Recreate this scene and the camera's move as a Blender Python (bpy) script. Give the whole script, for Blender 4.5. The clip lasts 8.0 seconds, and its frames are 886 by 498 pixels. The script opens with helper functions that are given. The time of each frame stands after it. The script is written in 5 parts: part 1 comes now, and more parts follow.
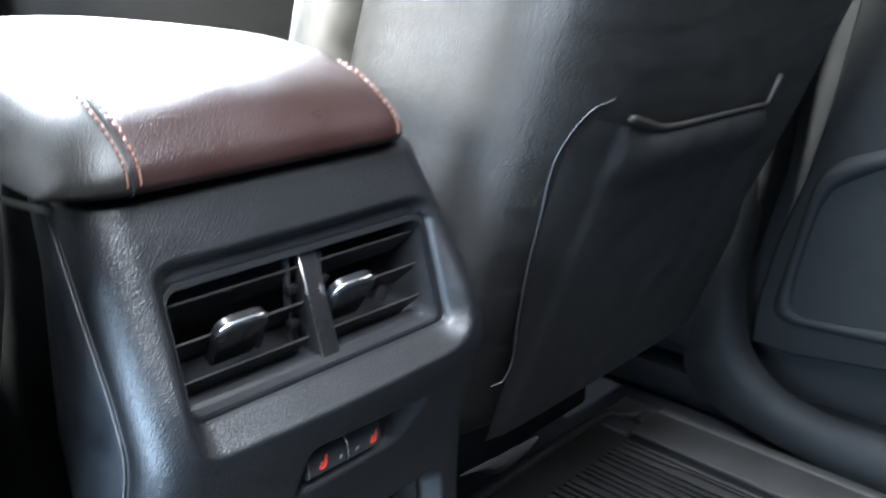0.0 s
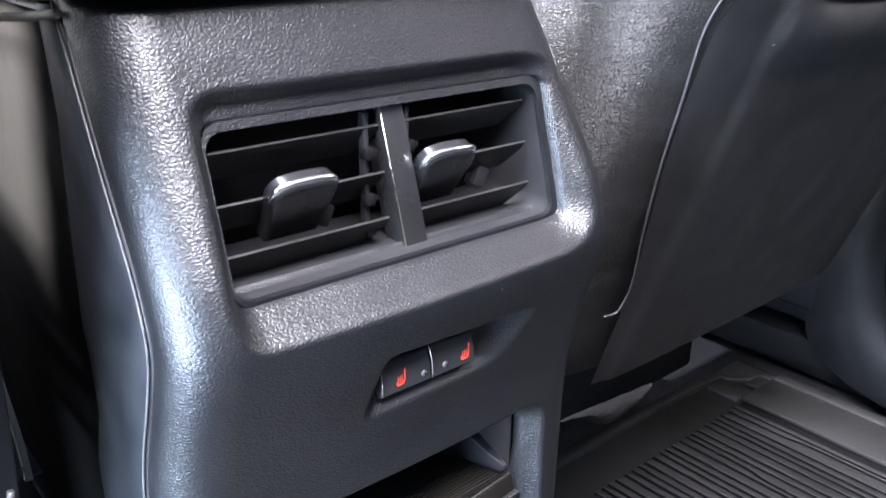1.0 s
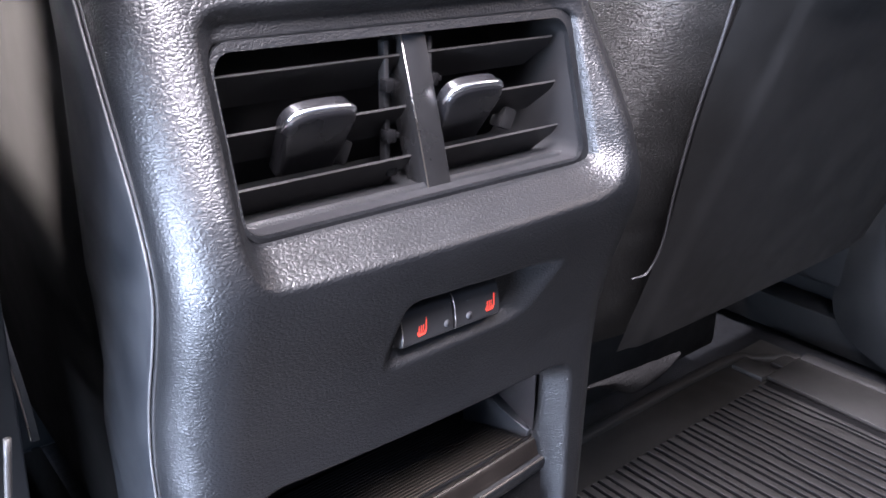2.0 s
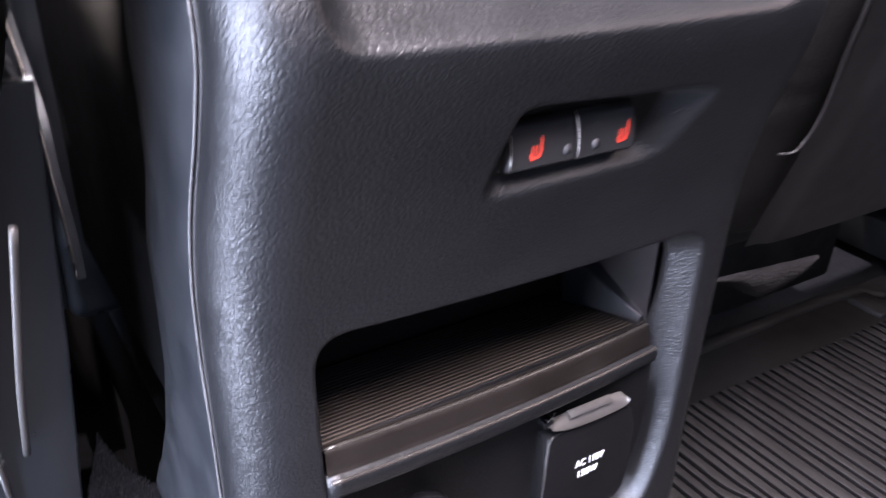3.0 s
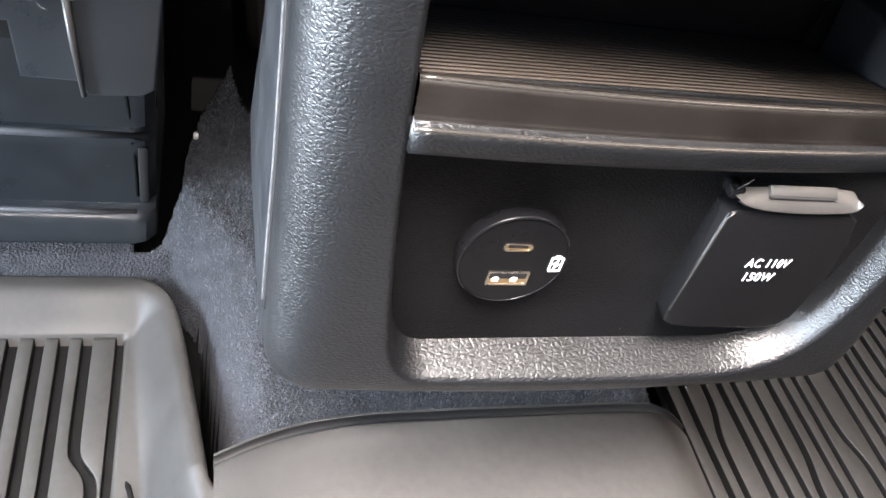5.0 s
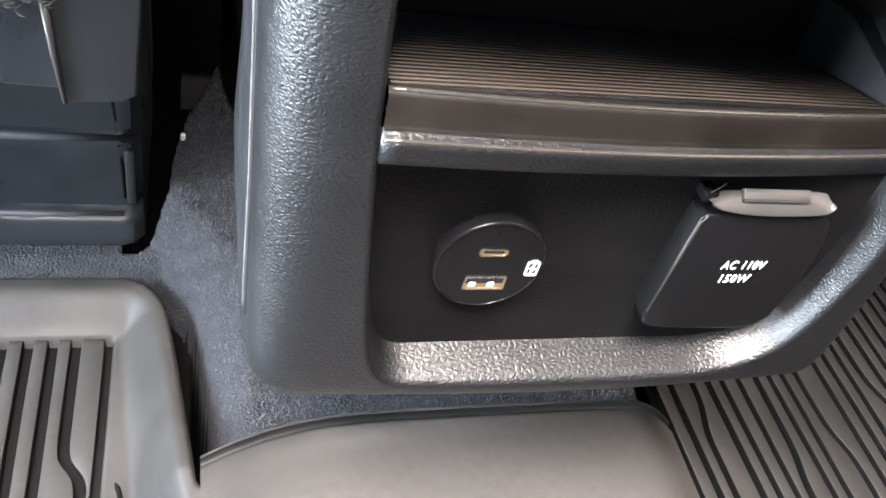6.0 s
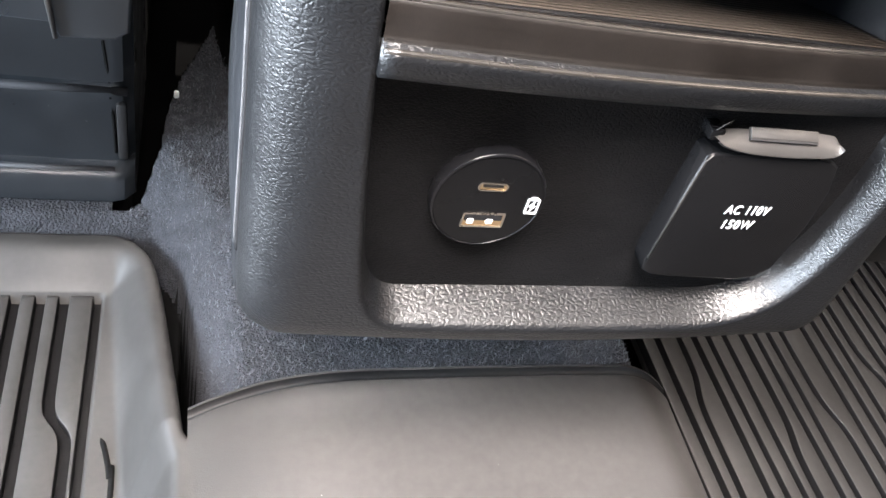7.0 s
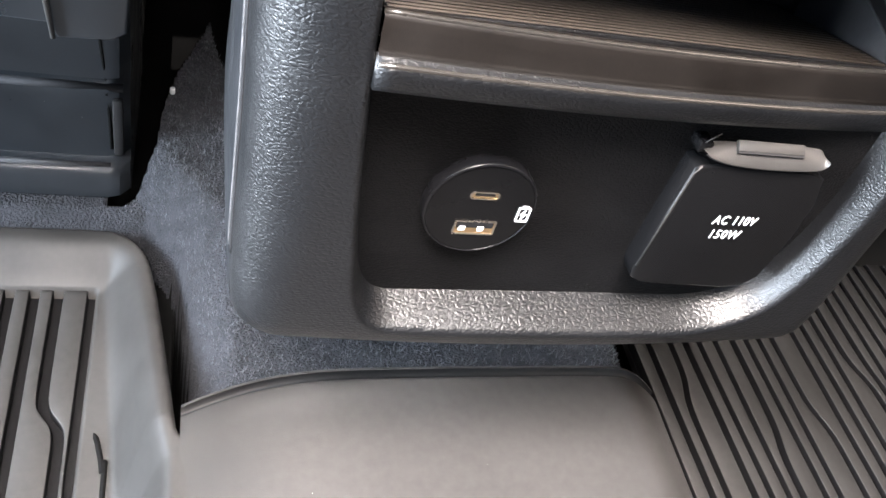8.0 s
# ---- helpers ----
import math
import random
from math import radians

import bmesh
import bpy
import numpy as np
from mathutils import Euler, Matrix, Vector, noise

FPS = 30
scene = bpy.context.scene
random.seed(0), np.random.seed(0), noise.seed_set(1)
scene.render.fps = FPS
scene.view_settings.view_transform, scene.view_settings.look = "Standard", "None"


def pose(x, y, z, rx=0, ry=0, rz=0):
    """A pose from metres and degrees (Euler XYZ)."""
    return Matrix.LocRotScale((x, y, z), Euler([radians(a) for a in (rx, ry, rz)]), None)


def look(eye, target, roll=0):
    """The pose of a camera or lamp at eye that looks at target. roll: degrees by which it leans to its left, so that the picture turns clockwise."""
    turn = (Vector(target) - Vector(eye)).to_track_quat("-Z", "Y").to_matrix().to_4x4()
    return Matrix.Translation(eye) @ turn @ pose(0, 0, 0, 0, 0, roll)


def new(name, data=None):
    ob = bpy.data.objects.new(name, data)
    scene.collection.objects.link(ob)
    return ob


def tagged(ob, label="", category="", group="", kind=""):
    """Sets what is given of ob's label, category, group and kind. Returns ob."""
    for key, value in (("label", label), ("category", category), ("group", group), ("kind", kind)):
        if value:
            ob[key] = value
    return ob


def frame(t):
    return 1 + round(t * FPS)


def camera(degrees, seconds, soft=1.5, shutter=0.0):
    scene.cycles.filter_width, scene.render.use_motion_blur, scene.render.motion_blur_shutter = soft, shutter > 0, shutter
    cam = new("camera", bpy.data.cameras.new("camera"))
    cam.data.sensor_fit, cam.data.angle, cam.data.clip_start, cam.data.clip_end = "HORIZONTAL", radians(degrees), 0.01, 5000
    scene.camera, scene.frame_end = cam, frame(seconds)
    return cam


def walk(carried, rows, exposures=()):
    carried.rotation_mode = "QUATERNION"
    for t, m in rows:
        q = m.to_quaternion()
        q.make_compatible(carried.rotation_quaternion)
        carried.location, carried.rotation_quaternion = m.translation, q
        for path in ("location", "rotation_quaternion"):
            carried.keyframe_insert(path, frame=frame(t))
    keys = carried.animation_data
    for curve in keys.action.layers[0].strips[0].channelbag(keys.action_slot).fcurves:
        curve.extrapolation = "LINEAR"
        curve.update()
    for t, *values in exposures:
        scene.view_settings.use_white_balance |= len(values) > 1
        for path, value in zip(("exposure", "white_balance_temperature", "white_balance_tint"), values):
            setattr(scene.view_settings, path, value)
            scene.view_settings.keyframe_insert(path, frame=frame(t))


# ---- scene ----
# ------------------------------------------------------------------ camera
cam = camera(55.44, 8.0, soft=1.5, shutter=0.4)
ROWS = [
    (0.0, -0.2361, -0.3103, 0.6461, 70.36, -0.41, -46.40),
    (0.2, -0.2233, -0.2911, 0.6201, 69.77, 0.22, -44.45),
    (0.5, -0.2086, -0.2735, 0.5982, 69.38, -0.20, -41.60),
    (1.0, -0.1910, -0.2511, 0.5741, 68.28, -0.65, -40.12),
    (2.5, -0.1809, -0.2346, 0.5389, 66.25, -0.05, -36.82),
    (2.7, -0.1760, -0.2274, 0.5280, 64.87, -0.03, -35.35),
    (3.0, -0.1632, -0.1977, 0.4889, 62.46, -2.28, -32.16),
    (3.2, -0.1561, -0.1832, 0.4818, 61.07, -5.03, -28.24),
    (3.5, -0.1381, -0.1626, 0.4564, 59.94, -10.17, -23.48),
    (3.7, -0.1322, -0.1566, 0.4317, 58.47, -12.10, -19.83),
    (4.0, -0.1328, -0.1590, 0.4285, 55.19, -10.99, -15.34),
    (4.3, -0.1330, -0.1596, 0.4205, 50.52, -10.29, -13.09),
    (4.5, -0.1318, -0.1577, 0.4120, 47.24, -11.70, -11.69),
    (4.7, -0.1286, -0.1553, 0.4052, 46.00, -12.30, -10.76),
    (5.8, -0.1183, -0.1558, 0.4133, 45.17, -11.93, -11.05),
    (6.0, -0.1188, -0.1550, 0.4120, 45.07, -12.03, -11.21),
    (6.5, -0.1197, -0.1616, 0.3985, 44.76, -12.28, -11.25),
    (7.0, -0.1178, -0.1624, 0.3960, 44.47, -13.20, -10.67),
    (7.5, -0.1182, -0.1613, 0.3990, 44.23, -13.71, -10.44),
    (8.0, -0.1184, -0.1620, 0.4015, 43.90, -14.02, -10.40),
]
EXPOSURES = [(0.0, -0.50, 5400, 8), (0.5, 0.14, 5650, 12), (1.0, 0.50, 5700, 18), (2.5, 0.44, 5950, 27), (3.0, 0.13, 6050, 30), (3.5, 0.16, 6300, 30), (4.0, 0.52, 6500, 22), (4.35, 0.68, 6550, 18), (4.7, 0.68, 6550, 16), (6.0, 0.63, 6600, 16), (8.0, 0.49, 6550, 16)]
walk(cam, [(t, pose(x, y, z, rx, ry, rz)) for t, x, y, z, rx, ry, rz in ROWS], EXPOSURES)

# ------------------------------------------------------------------ light
world = bpy.data.worlds.new("sky")
scene.world = world
world.use_nodes = True
wn = world.node_tree.nodes
sky = wn.new("ShaderNodeTexSky")
sky.sky_type = "NISHITA"
sky.sun_disc = False
sky.sun_elevation = radians(62)
sky.sun_rotation = radians(-35)
wn["Background"].inputs["Strength"].default_value = 0.09
world.node_tree.links.new(sky.outputs[0], wn["Background"].inputs["Color"])


def lamp(name, kind, energy, m, size=(0.5, 0.5), color=(1, 1, 1)):
    data = bpy.data.lights.new(name, kind)
    data.energy, data.color = energy, color
    if kind == "AREA":
        data.shape, data.size, data.size_y = "RECTANGLE", size[0], size[1]
    ob = new(name, data)
    ob.matrix_world = m
    return ob


sun = lamp("sun", "SUN", 4.0, look((-0.90, 1.28, 2.94), (0, 0, 0)), color=(1.0, 0.95, 0.87))
sun.data.angle = radians(0.5)
# daylight that comes in through the windscreen, the side windows and the open rear door
screen = lamp("windscreen_light", "AREA", 150, look((0.26, 1.15, 1.12), (0.0, 0.1, 0.52)), (0.72, 0.5), (1.0, 0.97, 0.90))
screen.data.spread = radians(66)
driver = lamp("driver_window_light", "AREA", 125, look((-0.88, 0.42, 1.03), (0.13, 0.05, 0.62)), (0.46, 0.34), (1.0, 0.90, 0.72))
driver.data.spread = radians(90)
lamp("open_door_light", "AREA", 70, look((-0.90, -0.11, 0.42), (0.0, -0.06, 0.34)), (0.32, 0.98), (0.76, 0.90, 1.0))
lamp("rear_window_light", "AREA", 4, look((0.86, -0.34, 1.04), (0.05, -0.05, 0.25)), (0.42, 0.30), (1.0, 0.84, 0.68))
# lamp added in an invented roof opening, brightens mats and upper faces
roof = lamp("overhead_fill_light", "AREA", 56, look((-0.33, -0.30, 1.27), (-0.12, -0.09, 0.0)), (0.64, 0.58), (1.0, 0.95, 0.89))
roof.data.spread = radians(110)


# ------------------------------------------------------------------ materials
def material(name, color, rough=0.5, metal=0.0, grain=0.0, grain_scale=900.0, noise_scale=40.0, vary=0.15, spec=0.5, kind="leather", stretch=(1, 1, 1), depth=0.0004, rough_vary=0.12, coat=0.0, dust=0.0, crack=0.22):
    """A procedural surface: colour that varies at two scales, and a relief of leather cells, fibres or fine noise."""
    m = bpy.data.materials.new(name)
    m.use_nodes = True
    nt = m.node_tree
    b = nt.nodes["Principled BSDF"]
    N = lambda kind_, **kw: nt.nodes.new(kind_)
    L = nt.links.new
    co = N("ShaderNodeTexCoord")
    mp = N("ShaderNodeMapping")
    mp.inputs["Scale"].default_value = stretch
    L(co.outputs["Object"], mp.inputs[0])
    n1 = N("ShaderNodeTexNoise")
    n1.inputs["Scale"].default_value, n1.inputs["Detail"].default_value = noise_scale, 5
    L(mp.outputs[0], n1.inputs["Vector"])
    n2 = N("ShaderNodeTexNoise")
    n2.inputs["Scale"].default_value, n2.inputs["Detail"].default_value = noise_scale * 14, 3
    L(mp.outputs[0], n2.inputs["Vector"])
    mix = N("ShaderNodeMath")
    mix.operation = "MULTIPLY_ADD"
    mix.inputs[1].default_value, mix.inputs[2].default_value = 0.5, 0.0
    L(n2.outputs[0], mix.inputs[0])
    add = N("ShaderNodeMath")
    add.operation = "MULTIPLY_ADD"
    add.inputs[1].default_value = 0.5
    L(n1.outputs[0], add.inputs[0])
    L(mix.outputs[0], add.inputs[2])
    ramp = N("ShaderNodeValToRGB")
    ramp.color_ramp.elements[0].position, ramp.color_ramp.elements[1].position = 0.3, 0.7
    ramp.color_ramp.elements[0].color = (*[c * (1 - vary) for c in color], 1)
    ramp.color_ramp.elements[1].color = (*[min(1, c * (1 + vary)) for c in color], 1)
    L(add.outputs[0], ramp.inputs[0])
    if dust > 0:
        # sparse pale specks of dust and lint
        sp = N("ShaderNodeTexVoronoi")
        sp.inputs["Scale"].default_value = 170
        L(co.outputs["Object"], sp.inputs["Vector"])
        near = N("ShaderNodeMath")
        near.operation = "LESS_THAN"
        near.inputs[1].default_value = 0.045
        L(sp.outputs["Distance"], near.inputs[0])
        few = N("ShaderNodeSeparateColor")
        L(sp.outputs["Color"], few.inputs[0])
        rare = N("ShaderNodeMath")
        rare.operation = "LESS_THAN"
        rare.inputs[1].default_value = dust
        L(few.outputs[0], rare.inputs[0])
        both = N("ShaderNodeMath")
        both.operation = "MULTIPLY"
        L(near.outputs[0], both.inputs[0])
        L(rare.outputs[0], both.inputs[1])
        mc = N("ShaderNodeMix")
        mc.data_type = "RGBA"
        L(both.outputs[0], mc.inputs["Factor"])
        L(ramp.outputs[0], mc.inputs[6])
        mc.inputs[7].default_value = (0.14, 0.135, 0.13, 1)
        L(mc.outputs[2], b.inputs["Base Color"])
    else:
        L(ramp.outputs[0], b.inputs["Base Color"])
    rr = N("ShaderNodeMapRange")
    rr.inputs["From Min"].default_value, rr.inputs["From Max"].default_value = 0.3, 0.7
    rr.inputs["To Min"].default_value, rr.inputs["To Max"].default_value = max(0.02, rough - rough_vary), min(1, rough + rough_vary)
    L(n1.outputs[0], rr.inputs[0])
    L(rr.outputs[0], b.inputs["Roughness"])
    b.inputs["Metallic"].default_value = metal
    b.inputs["Specular IOR Level"].default_value = spec
    b.inputs["Coat Weight"].default_value = coat
    if grain > 0:
        bump = N("ShaderNodeBump")
        bump.inputs["Strength"].default_value, bump.inputs["Distance"].default_value = grain, depth
        if kind == "leather":
            warp = N("ShaderNodeTexNoise")
            warp.inputs["Scale"].default_value = grain_scale * 0.35
            L(mp.outputs[0], warp.inputs["Vector"])
            wm = N("ShaderNodeVectorMath")
            wm.operation = "MULTIPLY_ADD"
            wm.inputs[1].default_value = [1.6 / grain_scale] * 3
            L(warp.outputs["Color"], wm.inputs[0])
            L(mp.outputs[0], wm.inputs[2])
            vor = N("ShaderNodeTexVoronoi")
            vor.feature = "DISTANCE_TO_EDGE"
            vor.inputs["Scale"].default_value = grain_scale
            L(wm.outputs[0], vor.inputs["Vector"])
            mr = N("ShaderNodeMapRange")
            mr.interpolation_type = "SMOOTHSTEP"
            mr.inputs["From Max"].default_value = crack
            L(vor.outputs["Distance"], mr.inputs[0])
            vor2 = N("ShaderNodeTexVoronoi")
            vor2.feature = "DISTANCE_TO_EDGE"
            vor2.inputs["Scale"].default_value = grain_scale * 2.3
            L(wm.outputs[0], vor2.inputs["Vector"])
            mr2 = N("ShaderNodeMapRange")
            mr2.interpolation_type = "SMOOTHSTEP"
            mr2.inputs["From Max"].default_value = crack
            mr2.inputs["To Max"].default_value = 0.35
            L(vor2.outputs["Distance"], mr2.inputs[0])
            both_nets = N("ShaderNodeMath")
            L(mr.outputs[0], both_nets.inputs[0])
            L(mr2.outputs[0], both_nets.inputs[1])
            L(both_nets.outputs[0], bump.inputs["Height"])
        else:
            fine = N("ShaderNodeTexNoise")
            fine.inputs["Scale"].default_value, fine.inputs["Detail"].default_value = grain_scale, 4
            L(mp.outputs[0], fine.inputs["Vector"])
            L(fine.outputs[0], bump.inputs["Height"])
        L(bump.outputs[0], b.inputs["Normal"])
    return m


M_FASCIA = material("grained_plastic", (0.0034, 0.0038, 0.0046), 0.40, grain=0.34, grain_scale=680, stretch=(0.70, 0.85, 1.15), depth=0.00028, rough_vary=0.04, dust=0.05, spec=0.50, crack=0.34)
M_SIDE = material("smooth_vinyl", (0.0075, 0.0088, 0.0110), 0.5, grain=0.25, grain_scale=1500, kind="noise", depth=0.0002, spec=0.35, dust=0.04)
M_LEATHER = material("black_leather", (0.010, 0.0094, 0.0080), 0.44, grain=0.28, grain_scale=560, stretch=(0.7, 1, 1.4), depth=0.0004, spec=0.45)
M_BROWN = material("brown_leather", (0.0155, 0.0068, 0.0060), 0.38, grain=0.3, grain_scale=700, stretch=(0.6, 1, 1), depth=0.0004, spec=0.35)
M_THREAD = material("copper_thread", (0.17, 0.085, 0.06), 0.6, grain=0.4, grain_scale=3000, kind="noise")
M_SEAM = material("worn_seam", (0.058, 0.058, 0.060), 0.5, grain=0.6, grain_scale=2500, kind="noise", vary=0.7, noise_scale=200)
M_PIPING = material("piping", (0.024, 0.024, 0.026), 0.5, grain=0.4, grain_scale=2000, kind="noise", vary=0.5)
M_CORD = material("pale_cord", (0.11, 0.105, 0.090), 0.6, grain=0.8, grain_scale=1500, kind="noise", depth=0.001, vary=0.4, noise_scale=200)
M_WEDGE = material("grey_plastic", (0.042, 0.043, 0.047), 0.5, grain=0.2, grain_scale=1500, kind="noise", depth=0.0002, dust=0.05)
M_SLAT = material("slat_black", (0.0130, 0.0125, 0.0128), 0.45, grain=0.15, grain_scale=2500, kind="noise", depth=0.0001, dust=0.04, spec=0.22)
M_DIVIDER = material("divider_black", (0.010, 0.010, 0.0105), 0.30, grain=0.1, grain_scale=2500, kind="noise", depth=0.0001)
M_CONCRETE = material("concrete", (0.20, 0.19, 0.18), 0.9, grain=0.3, grain_scale=60, kind="noise", noise_scale=2, depth=0.004)
M_SEAT = material("wrinkled_leather", (0.0075, 0.0074, 0.0072), 0.48, grain=0.62, grain_scale=820, stretch=(0.40, 0.42, 1.5), depth=0.0004, spec=0.4)
M_POCKET = material("pocket_vinyl", (0.0098, 0.0100, 0.0102), 0.55, grain=0.2, grain_scale=900, depth=0.0002, spec=0.28)
M_BLACK = material("vent_black", (0.0110, 0.0110, 0.0118), 0.5, grain=0.15, grain_scale=2500, kind="noise", depth=0.0001, spec=0.3)
M_GLOSS = material("satin_black", (0.0050, 0.0050, 0.0054), 0.22, vary=0.1, rough_vary=0.04, spec=0.13, dust=0.07)
M_SWITCH = material("switch_plastic", (0.016, 0.016, 0.017), 0.36, vary=0.1, rough_vary=0.05, spec=0.5)
M_KNOB = material("knob_black", (0.007, 0.007, 0.008), 0.26, vary=0.1, rough_vary=0.05, spec=0.4)
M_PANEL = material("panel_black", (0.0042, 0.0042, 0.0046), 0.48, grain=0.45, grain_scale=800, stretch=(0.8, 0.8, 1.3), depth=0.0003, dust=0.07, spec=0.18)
M_BIN = material("bin_plastic", (0.029, 0.024, 0.024), 0.55, grain=0.3, grain_scale=900, depth=0.0002, dust=0.06, spec=0.3)
M_CHROME = material("chrome", (0.90, 0.91, 0.93), 0.2, metal=1.0, vary=0.03, rough_vary=0.04)
M_BRASS = material("contact_brass", (0.72, 0.52, 0.30), 0.3, metal=1.0, vary=0.1)
M_STEEL = material("port_steel", (0.55, 0.50, 0.44), 0.3, metal=1.0, vary=0.1)
M_WHITE = material("white_print", (0.80, 0.80, 0.80), 0.5, vary=0.03)
M_GREYTAB = material("worn_and_glint_grey", (0.030, 0.0285, 0.027), 0.45, grain=0.3, grain_scale=2000, kind="noise", depth=0.0001)
M_RED = material("red_print", (0.75, 0.06, 0.03), 0.5, vary=0.05)
M_LENS = material("indicator_lens", (0.040, 0.040, 0.043), 0.55)
# dusty mat colour; towards the left border it darkens to paint in shade
M_DUSTY_SHADED = material("dusty_rubber_shaded", (0.0310, 0.0290, 0.0276), 0.52, grain=0.35, grain_scale=1800, kind="noise", depth=0.0002, noise_scale=14, vary=0.22, dust=0.05, spec=0.3)
nt = M_DUSTY_SHADED.node_tree
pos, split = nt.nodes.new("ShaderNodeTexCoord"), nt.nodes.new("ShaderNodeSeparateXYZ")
cloud, edge_mix, reach, shade_mix = nt.nodes.new("ShaderNodeTexNoise"), nt.nodes.new("ShaderNodeMath"), nt.nodes.new("ShaderNodeMapRange"), nt.nodes.new("ShaderNodeMix")
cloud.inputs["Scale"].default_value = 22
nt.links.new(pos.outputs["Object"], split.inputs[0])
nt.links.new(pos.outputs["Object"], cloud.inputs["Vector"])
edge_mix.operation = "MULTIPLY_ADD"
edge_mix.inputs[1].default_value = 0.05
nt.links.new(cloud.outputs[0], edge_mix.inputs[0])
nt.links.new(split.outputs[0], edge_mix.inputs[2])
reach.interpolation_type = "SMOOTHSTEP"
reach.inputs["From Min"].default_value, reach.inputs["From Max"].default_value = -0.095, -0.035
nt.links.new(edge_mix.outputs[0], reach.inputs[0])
shade_mix.data_type = "RGBA"
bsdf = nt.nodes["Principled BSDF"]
nt.links.new(bsdf.inputs["Base Color"].links[0].from_socket, shade_mix.inputs[7])
shade_mix.inputs[6].default_value = (0.0180, 0.0178, 0.0175, 1)
nt.links.new(reach.outputs[0], shade_mix.inputs["Factor"])
nt.links.new(shade_mix.outputs[2], bsdf.inputs["Base Color"])
M_RUBBER = material("mat_rubber", (0.0184, 0.0176, 0.0168), 0.55, grain=0.35, grain_scale=1800, kind="noise", depth=0.0002, noise_scale=18, vary=0.2, dust=0.05, spec=0.28)
# near-black for groove floors and rib sides, their shade painted in
M_GROOVE_SHADE = material("groove_shade_rubber", (0.004, 0.004, 0.0044), 0.8, grain=0.3, grain_scale=1500, kind="noise", depth=0.0002, spec=0.1)
# black for joints, and for gaps with their shade painted in
M_GAP_SHADE = material("gap_shade_black", (0.003, 0.003, 0.003), 0.9, spec=0.05)
M_CARPET = material("carpet", (0.024, 0.0255, 0.030), 0.95, grain=1.0, grain_scale=700, kind="noise", depth=0.004, noise_scale=110, vary=0.7, spec=0.2, dust=0.12)
M_PILE = material("carpet_fibre", (0.074, 0.079, 0.091), 0.8, vary=0.8, noise_scale=160, spec=0.3)
M_FELT = material("felt", (0.013, 0.0128, 0.0130), 0.95, grain=0.6, grain_scale=500, kind="noise", depth=0.002, noise_scale=70, vary=0.5, spec=0.1)
M_GREYFELT = material("grey_felt", (0.060, 0.058, 0.054), 0.9, grain=0.5, grain_scale=900, kind="noise", depth=0.001, noise_scale=120, vary=0.6, spec=0.15)
# darker rubber for the mat's front channel, shade put into its colour
M_CHANNEL_SHADE = material("channel_shade_rubber", (0.0095, 0.0095, 0.0098), 0.5, grain=0.3, grain_scale=1500, kind="noise", depth=0.0002, spec=0.3)
M_DOOR = material("door_plastic", (0.0078, 0.0086, 0.0094), 0.55, grain=0.4, grain_scale=700, depth=0.0003, spec=0.22)
M_DOORPAD = material("door_insert", (0.0066, 0.0073, 0.0077), 0.6, grain=0.4, grain_scale=600, depth=0.0003, spec=0.25)
M_SHELF = material("lip_rubber", (0.0066, 0.0051, 0.0042), 0.42, grain=0.12, grain_scale=1300, depth=0.0001, noise_scale=50, vary=0.5, dust=0.08, rough_vary=0.07, spec=0.5)
M_GLINT_RUBBER = material("glint_rubber", (0.020, 0.018, 0.016), 0.24, vary=0.3, rough_vary=0.05, spec=0.8)
M_RIB_LIT = material("lit_rib_rubber", (0.026, 0.020, 0.015), 0.42, vary=0.35, noise_scale=50, rough_vary=0.05, spec=0.35)
M_TRIM = material("dark_trim", (0.0105, 0.0130, 0.0160), 0.36, grain=0.15, grain_scale=1200, kind="noise", depth=0.0002, dust=0.05, spec=0.6)
M_DASH = material("dash_vinyl", (0.045, 0.043, 0.040), 0.6, grain=0.4, grain_scale=700, depth=0.0003, spec=0.3)
M_HEADLINER = material("headliner", (0.35, 0.34, 0.32), 0.9, grain=0.5, grain_scale=800, kind="noise")
M_CRUMB = material("crumb", (0.7, 0.7, 0.68), 0.7)


# ------------------------------------------------------------------ mesh tools
def part(name, bm, mat, parent=None, label="", smooth=True):
    """Links a bmesh as one mesh object, under a thing or a part."""
    me = bpy.data.meshes.new(name)
    bm.normal_update()
    bm.to_mesh(me)
    bm.free()
    me.materials.append(mat)
    if smooth:
        me.shade_smooth()
    ob = new(name, me)
    if parent:
        ob.parent = parent
        ob.matrix_parent_inverse = parent.matrix_world.inverted()
    if label:
        ob["label"] = label
    return ob


def thing(name, at, label, category, group="", kind=""):
    ob = new(name)
    ob.empty_display_size = 0.02
    ob.location = at
    bpy.context.view_layer.update()
    return tagged(ob, label, category, group, kind)


def mesh_from(name, verts, faces, mat, parent=None, label="", smooth=True):
    bm = bmesh.new()
    vs = [bm.verts.new(v) for v in verts]
    for f in faces:
        if len(set(f)) > 2:
            try:
                bm.faces.new([vs[i] for i in f])
            except ValueError:
                pass
    for v in vs:
        if not v.link_faces:
            bm.verts.remove(v)
    return part(name, bm, mat, parent, label, smooth)


def sharpen(ob, angle=35):
    ob.data.set_sharp_from_angle(angle=radians(angle))
    return ob


